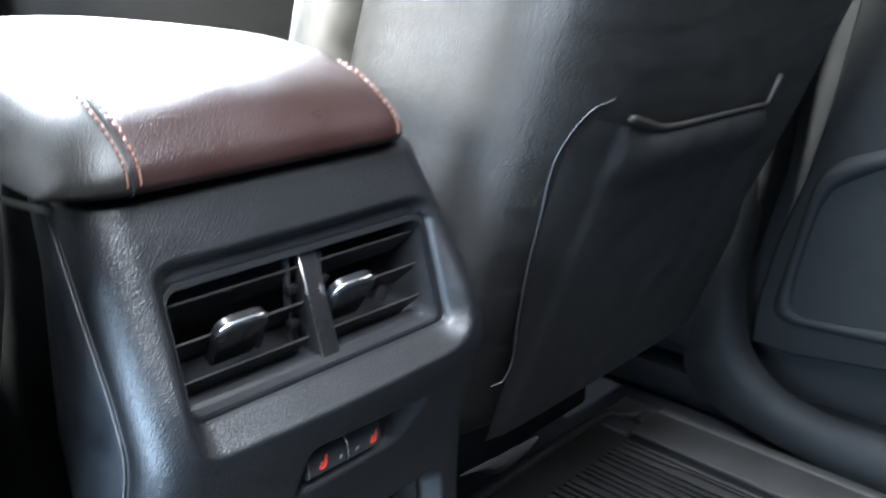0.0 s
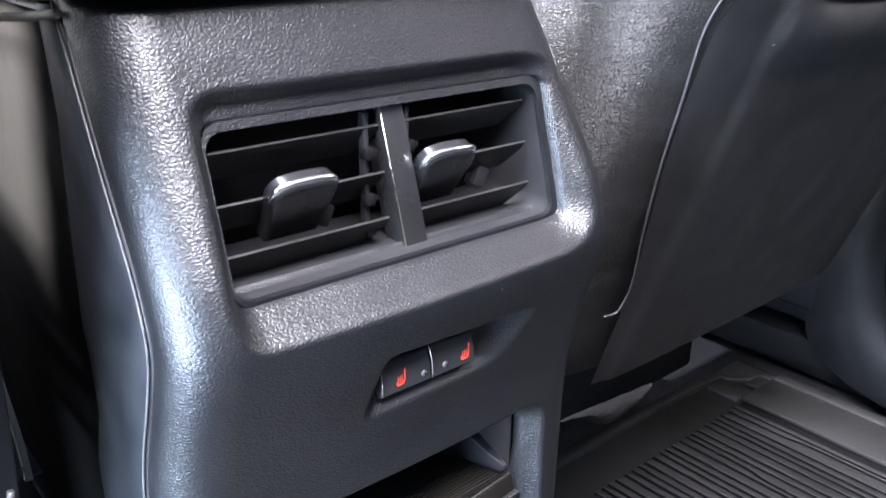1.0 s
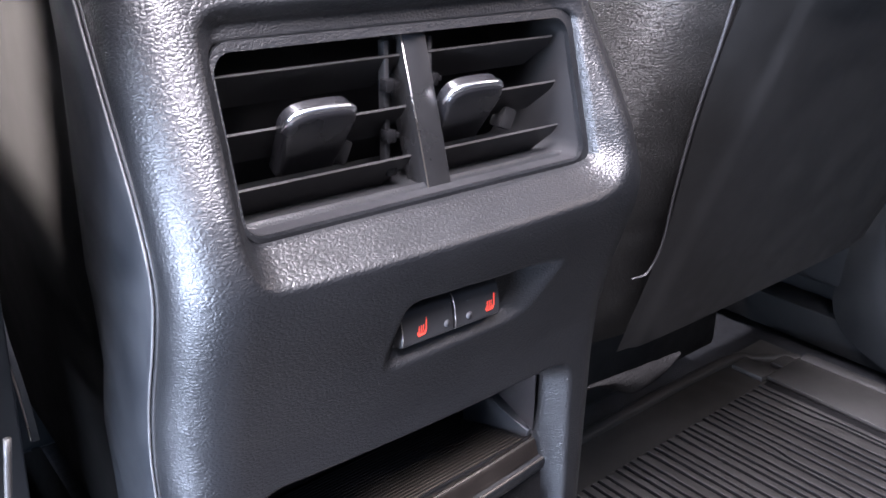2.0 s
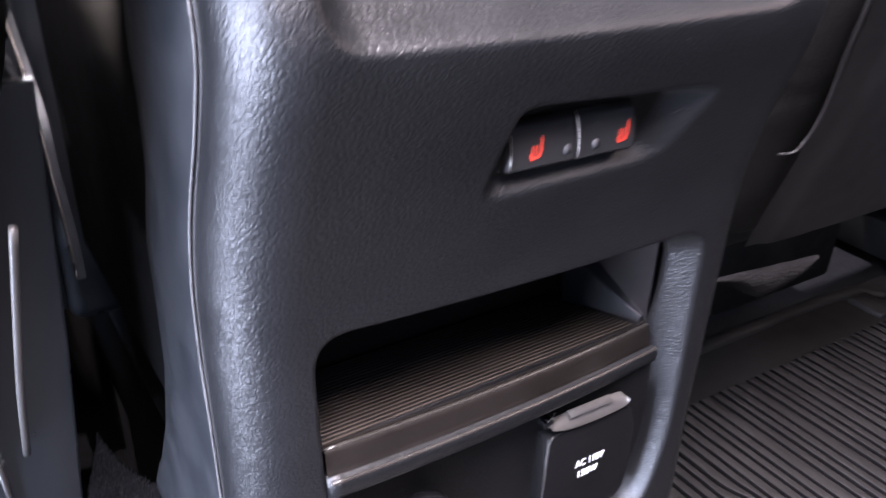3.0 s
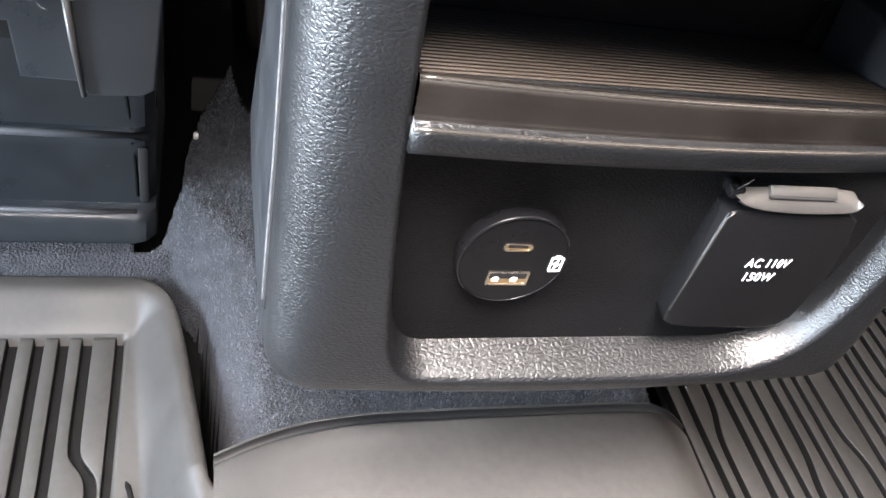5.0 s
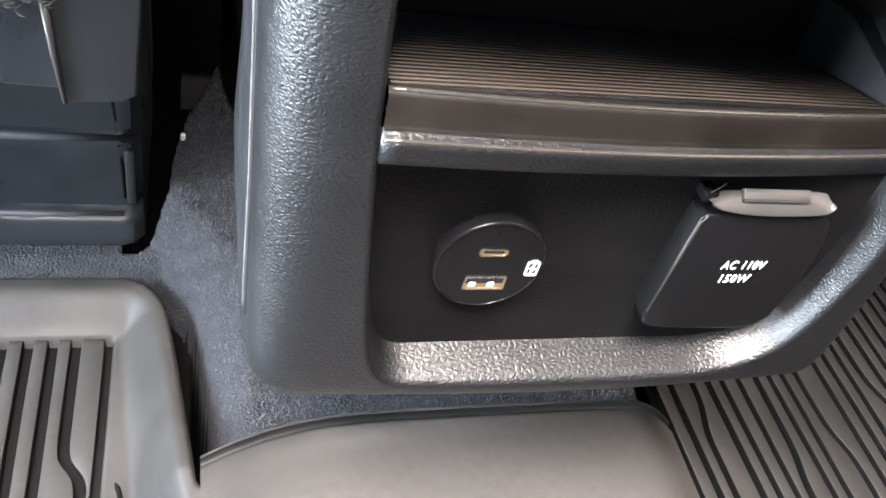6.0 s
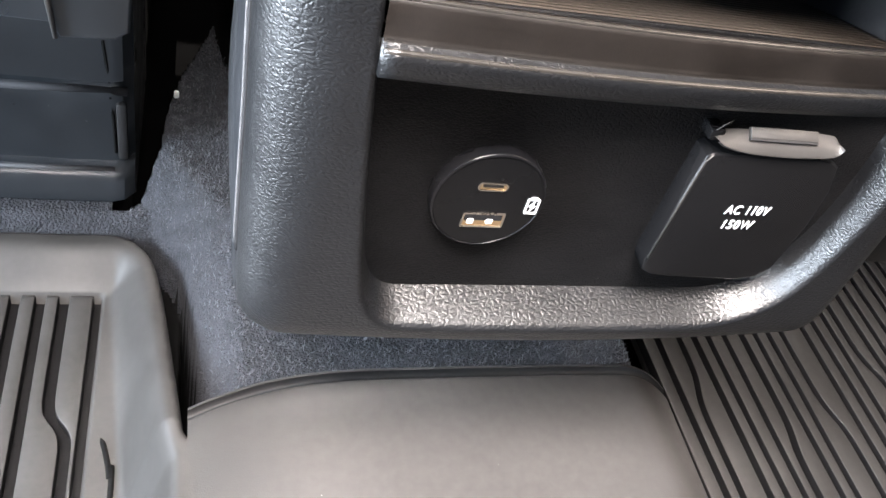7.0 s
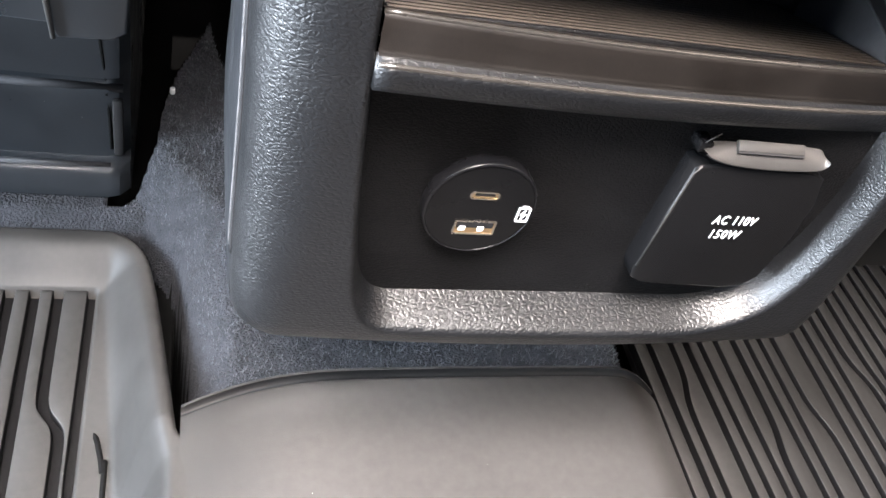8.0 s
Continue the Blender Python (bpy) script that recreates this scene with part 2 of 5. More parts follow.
def box_bm(x0, x1, y0, y1, z0, z1, bevel=0.002, seg=2, m=None):
    bm = bmesh.new()
    bmesh.ops.create_cube(bm, size=1)
    for v in bm.verts:
        v.co = Vector((x0 + (v.co.x + 0.5) * (x1 - x0), y0 + (v.co.y + 0.5) * (y1 - y0), z0 + (v.co.z + 0.5) * (z1 - z0)))
    if bevel:
        bmesh.ops.bevel(bm, geom=bm.edges[:], offset=bevel, segments=seg, profile=0.5, affect="EDGES")
    if m:
        bmesh.ops.transform(bm, matrix=m, verts=bm.verts)
    return bm


def box(name, x0, x1, y0, y1, z0, z1, mat, parent=None, bevel=0.002, label="", m=None, seg=2):
    return sharpen(part(name, box_bm(x0, x1, y0, y1, z0, z1, bevel, seg, m), mat, parent, label))


def extrude_poly(points, y0, y1, m=None, bevel=0.0, seg=2):
    """A plate whose outline is given in x and z, from y0 (front) to y1."""
    bm = bmesh.new()
    a = [bm.verts.new((x, y0, z)) for x, z in points]
    c = [bm.verts.new((x, y1, z)) for x, z in points]
    n = len(points)
    front = bm.faces.new(a)
    bm.faces.new(c[::-1])
    for i in range(n):
        bm.faces.new((a[(i + 1) % n], a[i], c[i], c[(i + 1) % n]))
    bmesh.ops.recalc_face_normals(bm, faces=bm.faces[:])
    if bevel:
        bmesh.ops.bevel(bm, geom=list(front.edges), offset=bevel, segments=seg, profile=0.5, affect="EDGES")
    if m:
        bmesh.ops.transform(bm, matrix=m, verts=bm.verts)
    return bm


def rounded(x0, x1, z0, z1, r, n=6):
    """The outline of a rounded rectangle."""
    out = []
    for cx, cz, a0 in ((x1 - r, z1 - r, 0), (x0 + r, z1 - r, 90), (x0 + r, z0 + r, 180), (x1 - r, z0 + r, 270)):
        for k in range(n + 1):
            a = radians(a0 + 90 * k / n)
            out.append((cx + r * math.cos(a), cz + r * math.sin(a)))
    return out


def tube(name, pts, radius, mat, parent=None, label="", sides=8, taper=None):
    """A round cord along points."""
    pts = [Vector(p) for p in pts]
    verts, faces = [], []
    for i, p in enumerate(pts):
        d = (pts[min(i + 1, len(pts) - 1)] - pts[max(i - 1, 0)]).normalized()
        s = d.cross(Vector((0.3, 0.2, 1))).normalized()
        u = s.cross(d)
        r = radius if taper is None else radius * taper(i / (len(pts) - 1))
        for k in range(sides):
            a = 2 * math.pi * k / sides
            verts.append(p + r * (math.cos(a) * s + math.sin(a) * u))
    for i in range(len(pts) - 1):
        for k in range(sides):
            faces.append((i * sides + k, i * sides + (k + 1) % sides, (i + 1) * sides + (k + 1) % sides, (i + 1) * sides + k))
    faces.append(tuple(range(sides))[::-1])
    faces.append(tuple((len(pts) - 1) * sides + k for k in range(sides)))
    return mesh_from(name, verts, faces, mat, parent, label)


def spline(pts, n):
    """A smooth curve through points (Catmull-Rom)."""
    P = [Vector(p) for p in pts]
    P = [2 * P[0] - P[1]] + P + [2 * P[-1] - P[-2]]
    out = []
    for i in range(1, len(P) - 2):
        for k in range(n):
            t = k / n
            a, b, c, d = P[i - 1:i + 3]
            out.append(0.5 * (2 * b + (c - a) * t + (2 * a - 5 * b + 4 * c - d) * t * t + (3 * b - a - 3 * c + d) * t ** 3))
    return out + [P[-2]]


def grid_faces(rows, cols, skip=None):
    return [(r * cols + c, r * cols + c + 1, (r + 1) * cols + c + 1, (r + 1) * cols + c)
            for r in range(rows - 1) for c in range(cols - 1) if skip is None or not skip[r, c]]


def smoothstep(v):
    v = np.clip(v, 0, 1)
    return v * v * (3 - 2 * v)


# ------------------------------------------------------------------ centre console
XC = 0.003                                  # the console's middle
PROFILE = [(0.184, -0.008), (0.20, -0.010), (0.28, -0.011), (0.345, -0.011), (0.37, -0.0125), (0.395, -0.018), (0.42, -0.0265),
           (0.434, -0.0305), (0.444, -0.0305), (0.463, -0.025), (0.502, -0.006), (0.543, 0.011), (0.560, 0.018)]
PZ, PY = np.array(PROFILE).T


def face_y(z):
    """How far back the middle of the console's rear face lies at a height, gently smoothed."""
    z = np.asarray(z, float)
    return sum(np.interp(z + d, PZ, PY) for d in (-0.006, -0.003, 0, 0.003, 0.006)) / 5


def half_width(z, side=-1):
    if side > 0:
        return np.interp(z, [0.18, 0.30, 0.44, 0.48, 0.52, 0.56], [0.1035, 0.105, 0.1075, 0.103, 0.095, 0.085])
    return np.interp(z, [0.18, 0.21, 0.26, 0.30, 0.335, 0.36, 0.385, 0.408, 0.43, 0.56], [0.1056, 0.1067, 0.1073, 0.1083, 0.1095, 0.1099, 0.1094, 0.1081, 0.1076, 0.1085])


def inside(x, z, edges, corner):
    """Signed distance inside a convex outline: edges are (nx, nz, offset, flare); 0 at the rim, 1 at the foot of the flare."""
    total = np.zeros_like(x)
    for nx, nz, off, flare in edges:
        total += np.maximum((nx * x + nz * z - off) / flare + 1 + corner, 0) ** 3
    return 1 + corner - np.cbrt(total)


def edge(x0, z0, x1, z1, flare):
    """The edge from one corner to the next, counter-clockwise as seen from the rear."""
    dx, dz = x1 - x0, z1 - z0
    n = math.hypot(dx, dz)
    nx, nz = dz / n, -dx / n
    return nx, nz, nx * x0 + nz * z0, flare


def outline(corners, flares):
    return [edge(*corners[i], *corners[(i + 1) % len(corners)], flares[i]) for i in range(len(corners))]


VENT_RIM = outline([(-0.0905, 0.437), (0.091, 0.437), (0.083, 0.5210), (-0.0865, 0.5210)], [0.015, 0.017, 0.007, 0.009])
VENT_HOLE = outline([(-0.0820, 0.4490), (0.0775, 0.4490), (0.0775, 0.5090), (-0.0820, 0.5090)], [0.0022] * 4)
NOTCH = outline([(-0.0360, 0.3864), (0.0402, 0.3890), (0.0580, 0.4155), (-0.0290, 0.4190)], [0.006, 0.016, 0.005, 0.008])
LOWER = outline([(-0.071, 0.197), (0.066, 0.197), (0.0840, 0.225), (0.0812, 0.352), (-0.0855, 0.352), (-0.0825, 0.26)], [0.013, 0.013, 0.010, 0.008, 0.007, 0.007])


def ramp(a, k=0.3):
    """From 0 to 1 with a straight middle and rounded ends."""
    a = np.clip(a, 0, 1)
    c = 2 * k * (1 - k)
    return np.where(a < k, a * a / c, np.where(a > 1 - k, 1 - (1 - a) ** 2 / c, (a - k / 2) / (1 - k)))


def vent_plane(z):
    return np.interp(z, [0.45, 0.515], [-0.0115, 0.0070])


def fascia(parent):
    """The moulded rear face: one sheet swept round both edges, pressed in for the vents, the switches and the open bin."""
    zs = np.concatenate([np.linspace(0.184, 0.198, 10)[:-1], np.arange(0.198, 0.5490, 0.0011)])
    side = np.linspace(0, 1, 7)[:-1]
    arc = np.linspace(0, math.pi / 2, 16)
    front = np.linspace(-1, 1, 181)
    cols, rows = 2 * len(side) + 2 * len(arc) + len(front) - 2, len(zs)
    V = np.zeros((rows, cols, 3))
    hole = np.zeros((rows - 1, cols - 1), bool)
    for r, z in enumerate(zs):
        hw, hr, f = float(half_width(z)), float(half_width(z, 1)), float(face_y(z))
        rad = 0.013 + 0.004 * float(smoothstep((z - 0.2) / 0.06)) + 0.004 * float(smoothstep((z - 0.3) / 0.2))
        seam = 0.027
        # the left corner is rounder where the console bulges
        big = min(0.0255, rad + max(0.0, hw - float(np.interp(z, [0.18, 0.30, 0.44, 0.56], [0.1035, 0.105, 0.1075, 0.1085]))))
        tuck = 0.009 * (1 - math.sqrt(max(0, 1 - max(0, (0.198 - z) / 0.0141) ** 2)))
        tuck += 0.006 * max(0, (z - 0.5425) / 0.0065) ** 2
        x = np.concatenate([-hw + 0 * side, -hw + big * (1 - np.cos(arc)), (front[1:-1] + 1) / 2 * (hw + hr - big - rad) - hw + big])
        y = np.concatenate([seam + (big - seam) * side, big * (1 - np.sin(arc)), 0 * front[1:-1]])
        x = np.concatenate([x, (hr - rad * (1 - np.cos(arc)))[::-1], hr + 0 * side])
        y = np.concatenate([y, (rad * (1 - np.sin(arc)))[::-1], (seam + (rad - seam) * side)[::-1]])
        y = y + f + 0.004 * (x / 0.1) ** 2 + tuck
        zz = np.full_like(x, z)
        # vents: a wide funnel down to the opening
        a = np.clip(inside(x, zz, VENT_RIM, 0.9), 0, 1)
        y = y + ramp(a, 0.22) * np.maximum(0, vent_plane(z) - y)
        h = inside(x, zz, VENT_HOLE, 1.8)
        y = y + 0.010 * smoothstep(h)
        # switches
        a = np.clip(inside(x, zz, NOTCH, 0.25), 0, 1)
        y = y + ramp(a, 0.2) * np.maximum(0, -0.0125 - y)
        # open bin and socket panel
        b = inside(x, zz, LOWER, 1.2)
        floor_y = 0.018 - 0.014 * smoothstep((x - 0.055) / 0.012) * smoothstep((zz - 0.255) / 0.07)
        y = y + ramp(b, 0.2) * np.maximum(0, floor_y - y)
        V[r, :, 0], V[r, :, 1], V[r, :, 2] = x + XC, y, z
        cut = (h > 1.0) | (b > 0.97)
        if r < rows - 1:
            hole[r] = cut[:-1] & cut[1:]
    mesh_from("fascia", V.reshape(-1, 3).tolist(), grid_faces(rows, cols, hole), M_FASCIA, parent, "grained charcoal plastic moulding")


def seam_line(side, z0=0.20, z1=0.556, off=0.0, n=60):
    out = []
    for z in np.linspace(z0, z1, n):
        hw, f = float(half_width(z, side)), float(face_y(z))
        out.append((XC + side * (hw + off), f + 0.004 * (hw / 0.1) ** 2 + 0.027, z))
    return out


def console():
    con = thing("console", (XC, 0.03, 0.087), "charcoal grained plastic centre console between the front seats", "console")
    fascia(con)
    for side in (-1, 1):
        # smooth padded side behind the seam; it ends in a rounded forward edge and steps in
        pts = seam_line(side, 0.176, 0.5455)
        rows = []
        for k, (t, inn) in enumerate(((0.0, 0.0), (0.06, -0.0016), (0.35, -0.0028), (0.7, -0.003), (0.92, -0.001), (1.0, 0.004), (1.03, 0.012), (1.03, 0.026))):
            row = []
            for x, y, z in pts:
                far = float(np.interp(z, [0.180, 0.211, 0.2527, 0.296, 0.330, 0.350, 0.366, 0.384, 0.402, 0.422, 0.464, 0.51, 0.55], [0.160, 0.133, 0.105, 0.085, 0.079, 0.079, 0.073, 0.066, 0.071, 0.077, 0.069, 0.058, 0.056]))
                slim = 1.0 if side > 0 or inn > 0 else float(np.interp(z, [0.40, 0.45], [0.3, 1.0]))
                row.append((x - side * inn * slim, y + 0.0008 + (far - y) * t, z))
            rows.append(row)
        rows.append([(x, 0.45, z) for x, y, z in rows[-1]])
        n = len(pts)
        # the carcass is coloured black to stand for the driver seat's shade
        for name, rr, mt, words in (("side_panel", rows[:7], M_SIDE, "smooth dark vinyl side panel"), ("inner_carcass", rows[6:], M_GAP_SHADE, "inner carcass coloured black for the seat's shade")):
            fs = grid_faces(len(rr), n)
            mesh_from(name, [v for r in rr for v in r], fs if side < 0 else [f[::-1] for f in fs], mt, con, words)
        tube("edge_seam", seam_line(side, 0.203, 0.5465, 0.0006, 90), 0.00055, M_SEAM, con, "worn pale edge seam", 6)
        tube("seam_gap", [(x - side * 0.0012, y - 0.0032, z) for x, y, z in seam_line(side, 0.203, 0.5425, 0.0011, 90)], 0.0009, M_BLACK, con, "dark shut line", 6)
    tube("side_piping", spline([(XC - 0.1105, 0.0345, 0.5435), (XC - 0.1110, 0.060, 0.5405), (XC - 0.1110, 0.100, 0.5365), (XC - 0.1100, 0.180, 0.530), (XC - 0.108, 0.30, 0.522)], 6), 0.0016, M_CORD, con, "pale corded piping below the lid", 10)
    # top cover that carries the lid
    box("top_rim", XC - 0.098, XC + 0.078, 0.024, 0.45, 0.5370, 0.5475, M_TRIM, con, 0.003)
    # ---- air vents
    vent = part("air_vent", box_bm(XC - 0.081, XC + 0.078, 0.050, 0.054, 0.440, 0.522, 0), M_BLACK, con, "twin black air vents with horizontal slats")
    rim = rounded(XC - 0.0807, XC + 0.0732, 0.4507, 0.5063, 0.0066)
    verts, n = [], len(rim)
    for y in (0.0, 0.014, 0.052):
        verts += [(x, float(vent_plane(z)) + 0.0012 + y, z) for x, z in rim]
    mesh_from("vent_duct", verts, [(k * n + i, k * n + (i + 1) % n, (k + 1) * n + (i + 1) % n, (k + 1) * n + i) for k in range(2) for i in range(n)], M_BLACK, vent)
    frame_out, frame_in = rounded(XC - 0.0823, XC + 0.0778, 0.4485, 0.5095, 0.0085), rounded(XC - 0.0809, XC + 0.0734, 0.4505, 0.5065, 0.0068)
    n = len(frame_out)
    verts = []
    for o, dy in ((frame_out, 0.0012), (frame_out, -0.0010), (frame_in, -0.0012), (frame_in, 0.0022)):
        verts += [(x, float(vent_plane(z)) + dy, z) for x, z in o]
    sharpen(mesh_from("vent_frame", verts, [(k * n + i, k * n + (i + 1) % n, (k + 1) * n + (i + 1) % n, (k + 1) * n + i) for k in range(3) for i in range(n)], M_FASCIA, vent, "slim grained frame round the vents"), 50)
    setback = lambda z: -0.0012 + 0.17 * (z - 0.4528)
    bar = [(XC - 0.0086, 0.5070), (XC + 0.0026, 0.5070), (XC + 0.0085, 0.4500), (XC - 0.0027, 0.4500)]
    bm = extrude_poly([(x, z) for x, z in bar], -0.0015, 0.012, None, 0.0007)
    for v in bm.verts:
        v.co.y += setback(v.co.z) - 0.0008
    div = sharpen(part("divider", bm, M_DIVIDER, vent, "satin black divider bar"))
    tube("divider_edge", [(x, -0.0021 + setback(z), z) for x, z in ((XC - 0.0083, 0.5063), (XC - 0.0056, 0.4800), (XC - 0.0028, 0.4508))], 0.00028, M_STEEL, div, "thin bright steel line along the bar's edge", 6)
    box("divider_foot", XC - 0.0086, XC - 0.0006, 0.0070, 0.0120, 0.5060, 0.5085, M_DIVIDER, div, 0.0004, "small tab on top of the bar")
    for x0, x1 in ((-0.0800, -0.0075), (0.0050, 0.0700)):
        for z in (0.4990, 0.4810, 0.4632):
            y = setback(z) + 0.0005
            L = x1 - x0
            c = 0.007
            # full width at the front edge, cut back at the inner corners
            top = [(0, 0, 0), (L, 0, 0), (L, 0.005, 0), (L - c, 0.015, 0), (c, 0.015, 0), (0, 0.005, 0)]
            verts = [(p[0], p[1], 0.0) for p in top] + [(p[0], p[1] + 0.0002, -0.0008) for p in top]
            faces = [tuple(range(6)), tuple(range(11, 5, -1))] + [(i, i + 6, (i + 1) % 6 + 6, (i + 1) % 6) for i in range(6)]
            m = pose(XC + x0, y, z) @ Matrix.Rotation(radians(-52), 4, "X")
            mesh_from("slat", [m @ Vector(v) for v in verts], faces, M_SLAT, vent, smooth=False)
        # linkage next to the divider
        xl = XC + (x1 - 0.006 if x0 < 0 else x0 + 0.001)
        box("link", xl - 0.001, xl + 0.001, 0.007, 0.011, 0.456, 0.504, M_BLACK, vent, 0.0003)
        for z in (0.4885, 0.4700, 0.4575):
            box("link_pin", xl - 0.0022, xl + 0.0022, 0.004, 0.009, z - 0.0024, z + 0.0024, M_GLOSS, vent, 0.0008)
            box("link_pin", xl + 0.0022, xl + 0.0042, 0.005, 0.009, z - 0.0010, z + 0.0010, M_GLOSS, vent, 0.0003)
        # driving fork of the tab, behind the lowest slat
        xf = XC + (x0 + x1) / 2 + 0.012
        box("fork", xf - 0.0035, xf + 0.0035, 0.009, 0.016, 0.462, 0.471, M_BLACK, vent, 0.001, m=Matrix.Translation((xf, 0.01, 0.467)) @ Matrix.Rotation(radians(25), 4, "Y") @ Matrix.Translation((-xf, -0.01, -0.467)))
    for xk in (-0.0465, 0.0205):
        knob(vent, XC + xk)
    # ---- heated seat switches
    tilt = Matrix.Translation((0, -0.0145, 0.4015)) @ Matrix.Rotation(radians(-6), 4, "X") @ Matrix.Translation((0, 0.0145, -0.4015))
    box("switch_well", XC - 0.0272, XC + 0.0238, -0.0128, -0.002, 0.3948, 0.4118, M_BLACK, con, 0.0006, "dark switch surround", m=tilt)
    for x0, x1, xi, dots in ((-0.0262, -0.0013, -0.0168, -0.0048), (-0.0009, 0.0228, 0.0172, 0.0064)):
        prof = [(-0.0160, 0.3954), (-0.0172, 0.3962), (-0.0177, 0.3985), (-0.0178, 0.4020), (-0.0175, 0.4055), (-0.0167, 0.4085), (-0.0154, 0.4104), (-0.0140, 0.4110), (-0.004, 0.4110), (-0.004, 0.3954)]
        cols_ = [(XC + x0, 0.0008), (XC + x0 + 0.0006, 0), (XC + x1 - 0.0006, 0), (XC + x1, 0.0008)]
        verts = [tilt @ Vector((xx, y + dy, z)) for xx, dy in cols_ for y, z in prof]
        kk = len(prof)
        fs = [(c_ * kk + q, (c_ + 1) * kk + q, (c_ + 1) * kk + (q + 1) % kk, c_ * kk + (q + 1) % kk) for c_ in range(3) for q in range(kk)] + [tuple(range(kk)), tuple(3 * kk + q for q in range(kk))[::-1]]
        sw = sharpen(mesh_from("switch", verts, fs, M_SWITCH, con, "black heated-seat switch with a red seat symbol"), 40)
        seat_symbol(sw, XC + xi, 0.4018, -0.0181, tilt)
        tube("edge_line", [tilt @ Vector((XC + x0 + 0.0002, y - 0.0003, z)) for y, z in prof[1:7]], 0.00014, M_STEEL, sw, "thin bright edge line", 5)
        for z in (0.4048, 0.3998):
            bm = bmesh.new()
            bmesh.ops.create_cone(bm, cap_ends=True, segments=14, radius1=0.0015, radius2=0.0015, depth=0.0004, matrix=tilt @ pose(XC + dots, -0.0178 + 0.0006 * (z > 0.403), z, 90))
            part("indicator", bm, M_LENS, sw, "small unlit indicator lens")
    # pale scuffs beside the switches
    rng = random.Random(3)
    for k in range(14):
        u = k / 13
        x, z = -0.0315 - 0.0085 * u + rng.uniform(-0.0012, 0.0012), 0.4075 - 0.0145 * u
        pts = [(x + rng.uniform(-0.0005, 0.0005) - 0.0007 * s, z - rng.uniform(0.0008, 0.0020) * s) for s in (0, 0.4, 0.7, 1)]
        tube("scuff", [(px, float(face_y(pz)) + 0.004 * ((px - XC) / 0.1) ** 2 + 0.0003, pz) for px, pz in pts], rng.uniform(0.00006, 0.00014), M_SEAM, con, "pale scuff mark", 5, lambda t: 0.3 + math.sin(3.1 * t))
    # ---- open bin with ribbed floor
    part("bin", bin_shell(), M_BIN, con, "dark open storage bin")
    shelf(con)
    wedge = [(0.0714, 0.0586, 0.3085), (0.0718, 0.0560, 0.2830), (0.0780, 0.0240, 0.2870), (0.0797, 0.0148, 0.2950), (0.0797, 0.0146, 0.2985), (0.0738, 0.0448, 0.3092)]
    bm = bmesh.new()
    a = [bm.verts.new(p) for p in wedge]
    c = [bm.verts.new((0.0835, y, z)) for x, y, z in wedge]
    bm.faces.new(a)
    bm.faces.new(c[::-1])
    for i in range(6):
        bm.faces.new((a[(i + 1) % 6], a[i], c[i], c[(i + 1) % 6]))
    bmesh.ops.recalc_face_normals(bm, faces=bm.faces[:])
    bmesh.ops.bevel(bm, geom=bm.edges[:], offset=0.0005, segments=1, affect="EDGES")
    sharpen(part("bin_wedge", bm, M_WEDGE, con, "grey plastic wedge at the end of the bin"))
    # ---- socket panel
    part("socket_panel", extrude_poly([(XC - 0.088, 0.190), (XC + 0.090, 0.190), (XC + 0.090, 0.2815), (XC - 0.088, 0.2925)], 0.0045, 0.0085), M_PANEL, con, "matt black socket panel", smooth=False)
    usb_charger(con)
    outlet(con)
    return con


def knob(vent, x):
    """A thumb tab: a rounded paddle with a bright strip along its upper rim."""
    m = pose(x, 0.0035, 0.4800) @ Matrix.Rotation(radians(33), 4, "X")
    prof = [(0.0106, -0.0185), (0.0122, -0.0060), (0.0132, 0.0020), (0.0128, 0.0058), (0.0108, 0.0088), (0.0072, 0.0103), (0, 0.0108), (-0.0076, 0.0104), (-0.0116, 0.0088), (-0.0136, 0.0058), (-0.0140, 0.0020), (-0.0132, -0.0060), (-0.0120, -0.0185)]
    prof = [(p.x, p.z) for p in spline([(x_, 0, z_) for x_, z_ in prof], 3)]
    sharpen(part("knob", extrude_poly(prof, -0.0060, 0.001, m, 0.0024, 5), M_KNOB, vent, "satin black thumb tab"), 70)
    strip = [(-0.0138, -0.0028, 0.0018), (-0.0133, -0.0032, 0.0058), (-0.0113, -0.0034, 0.0086), (-0.0074, -0.0035, 0.0100), (0, -0.0036, 0.0104), (0.0070, -0.0035, 0.0099), (0.0105, -0.0034, 0.0086), (0.0125, -0.0032, 0.0058), (0.0129, -0.0028, 0.0018)]
    tube("knob_strip", [m @ p for p in spline(strip, 5)], 0.0015, M_CHROME, vent, "bright chrome strip on the tab", 10, lambda t: min(1, 0.3 + 3 * min(t, 1 - t)))


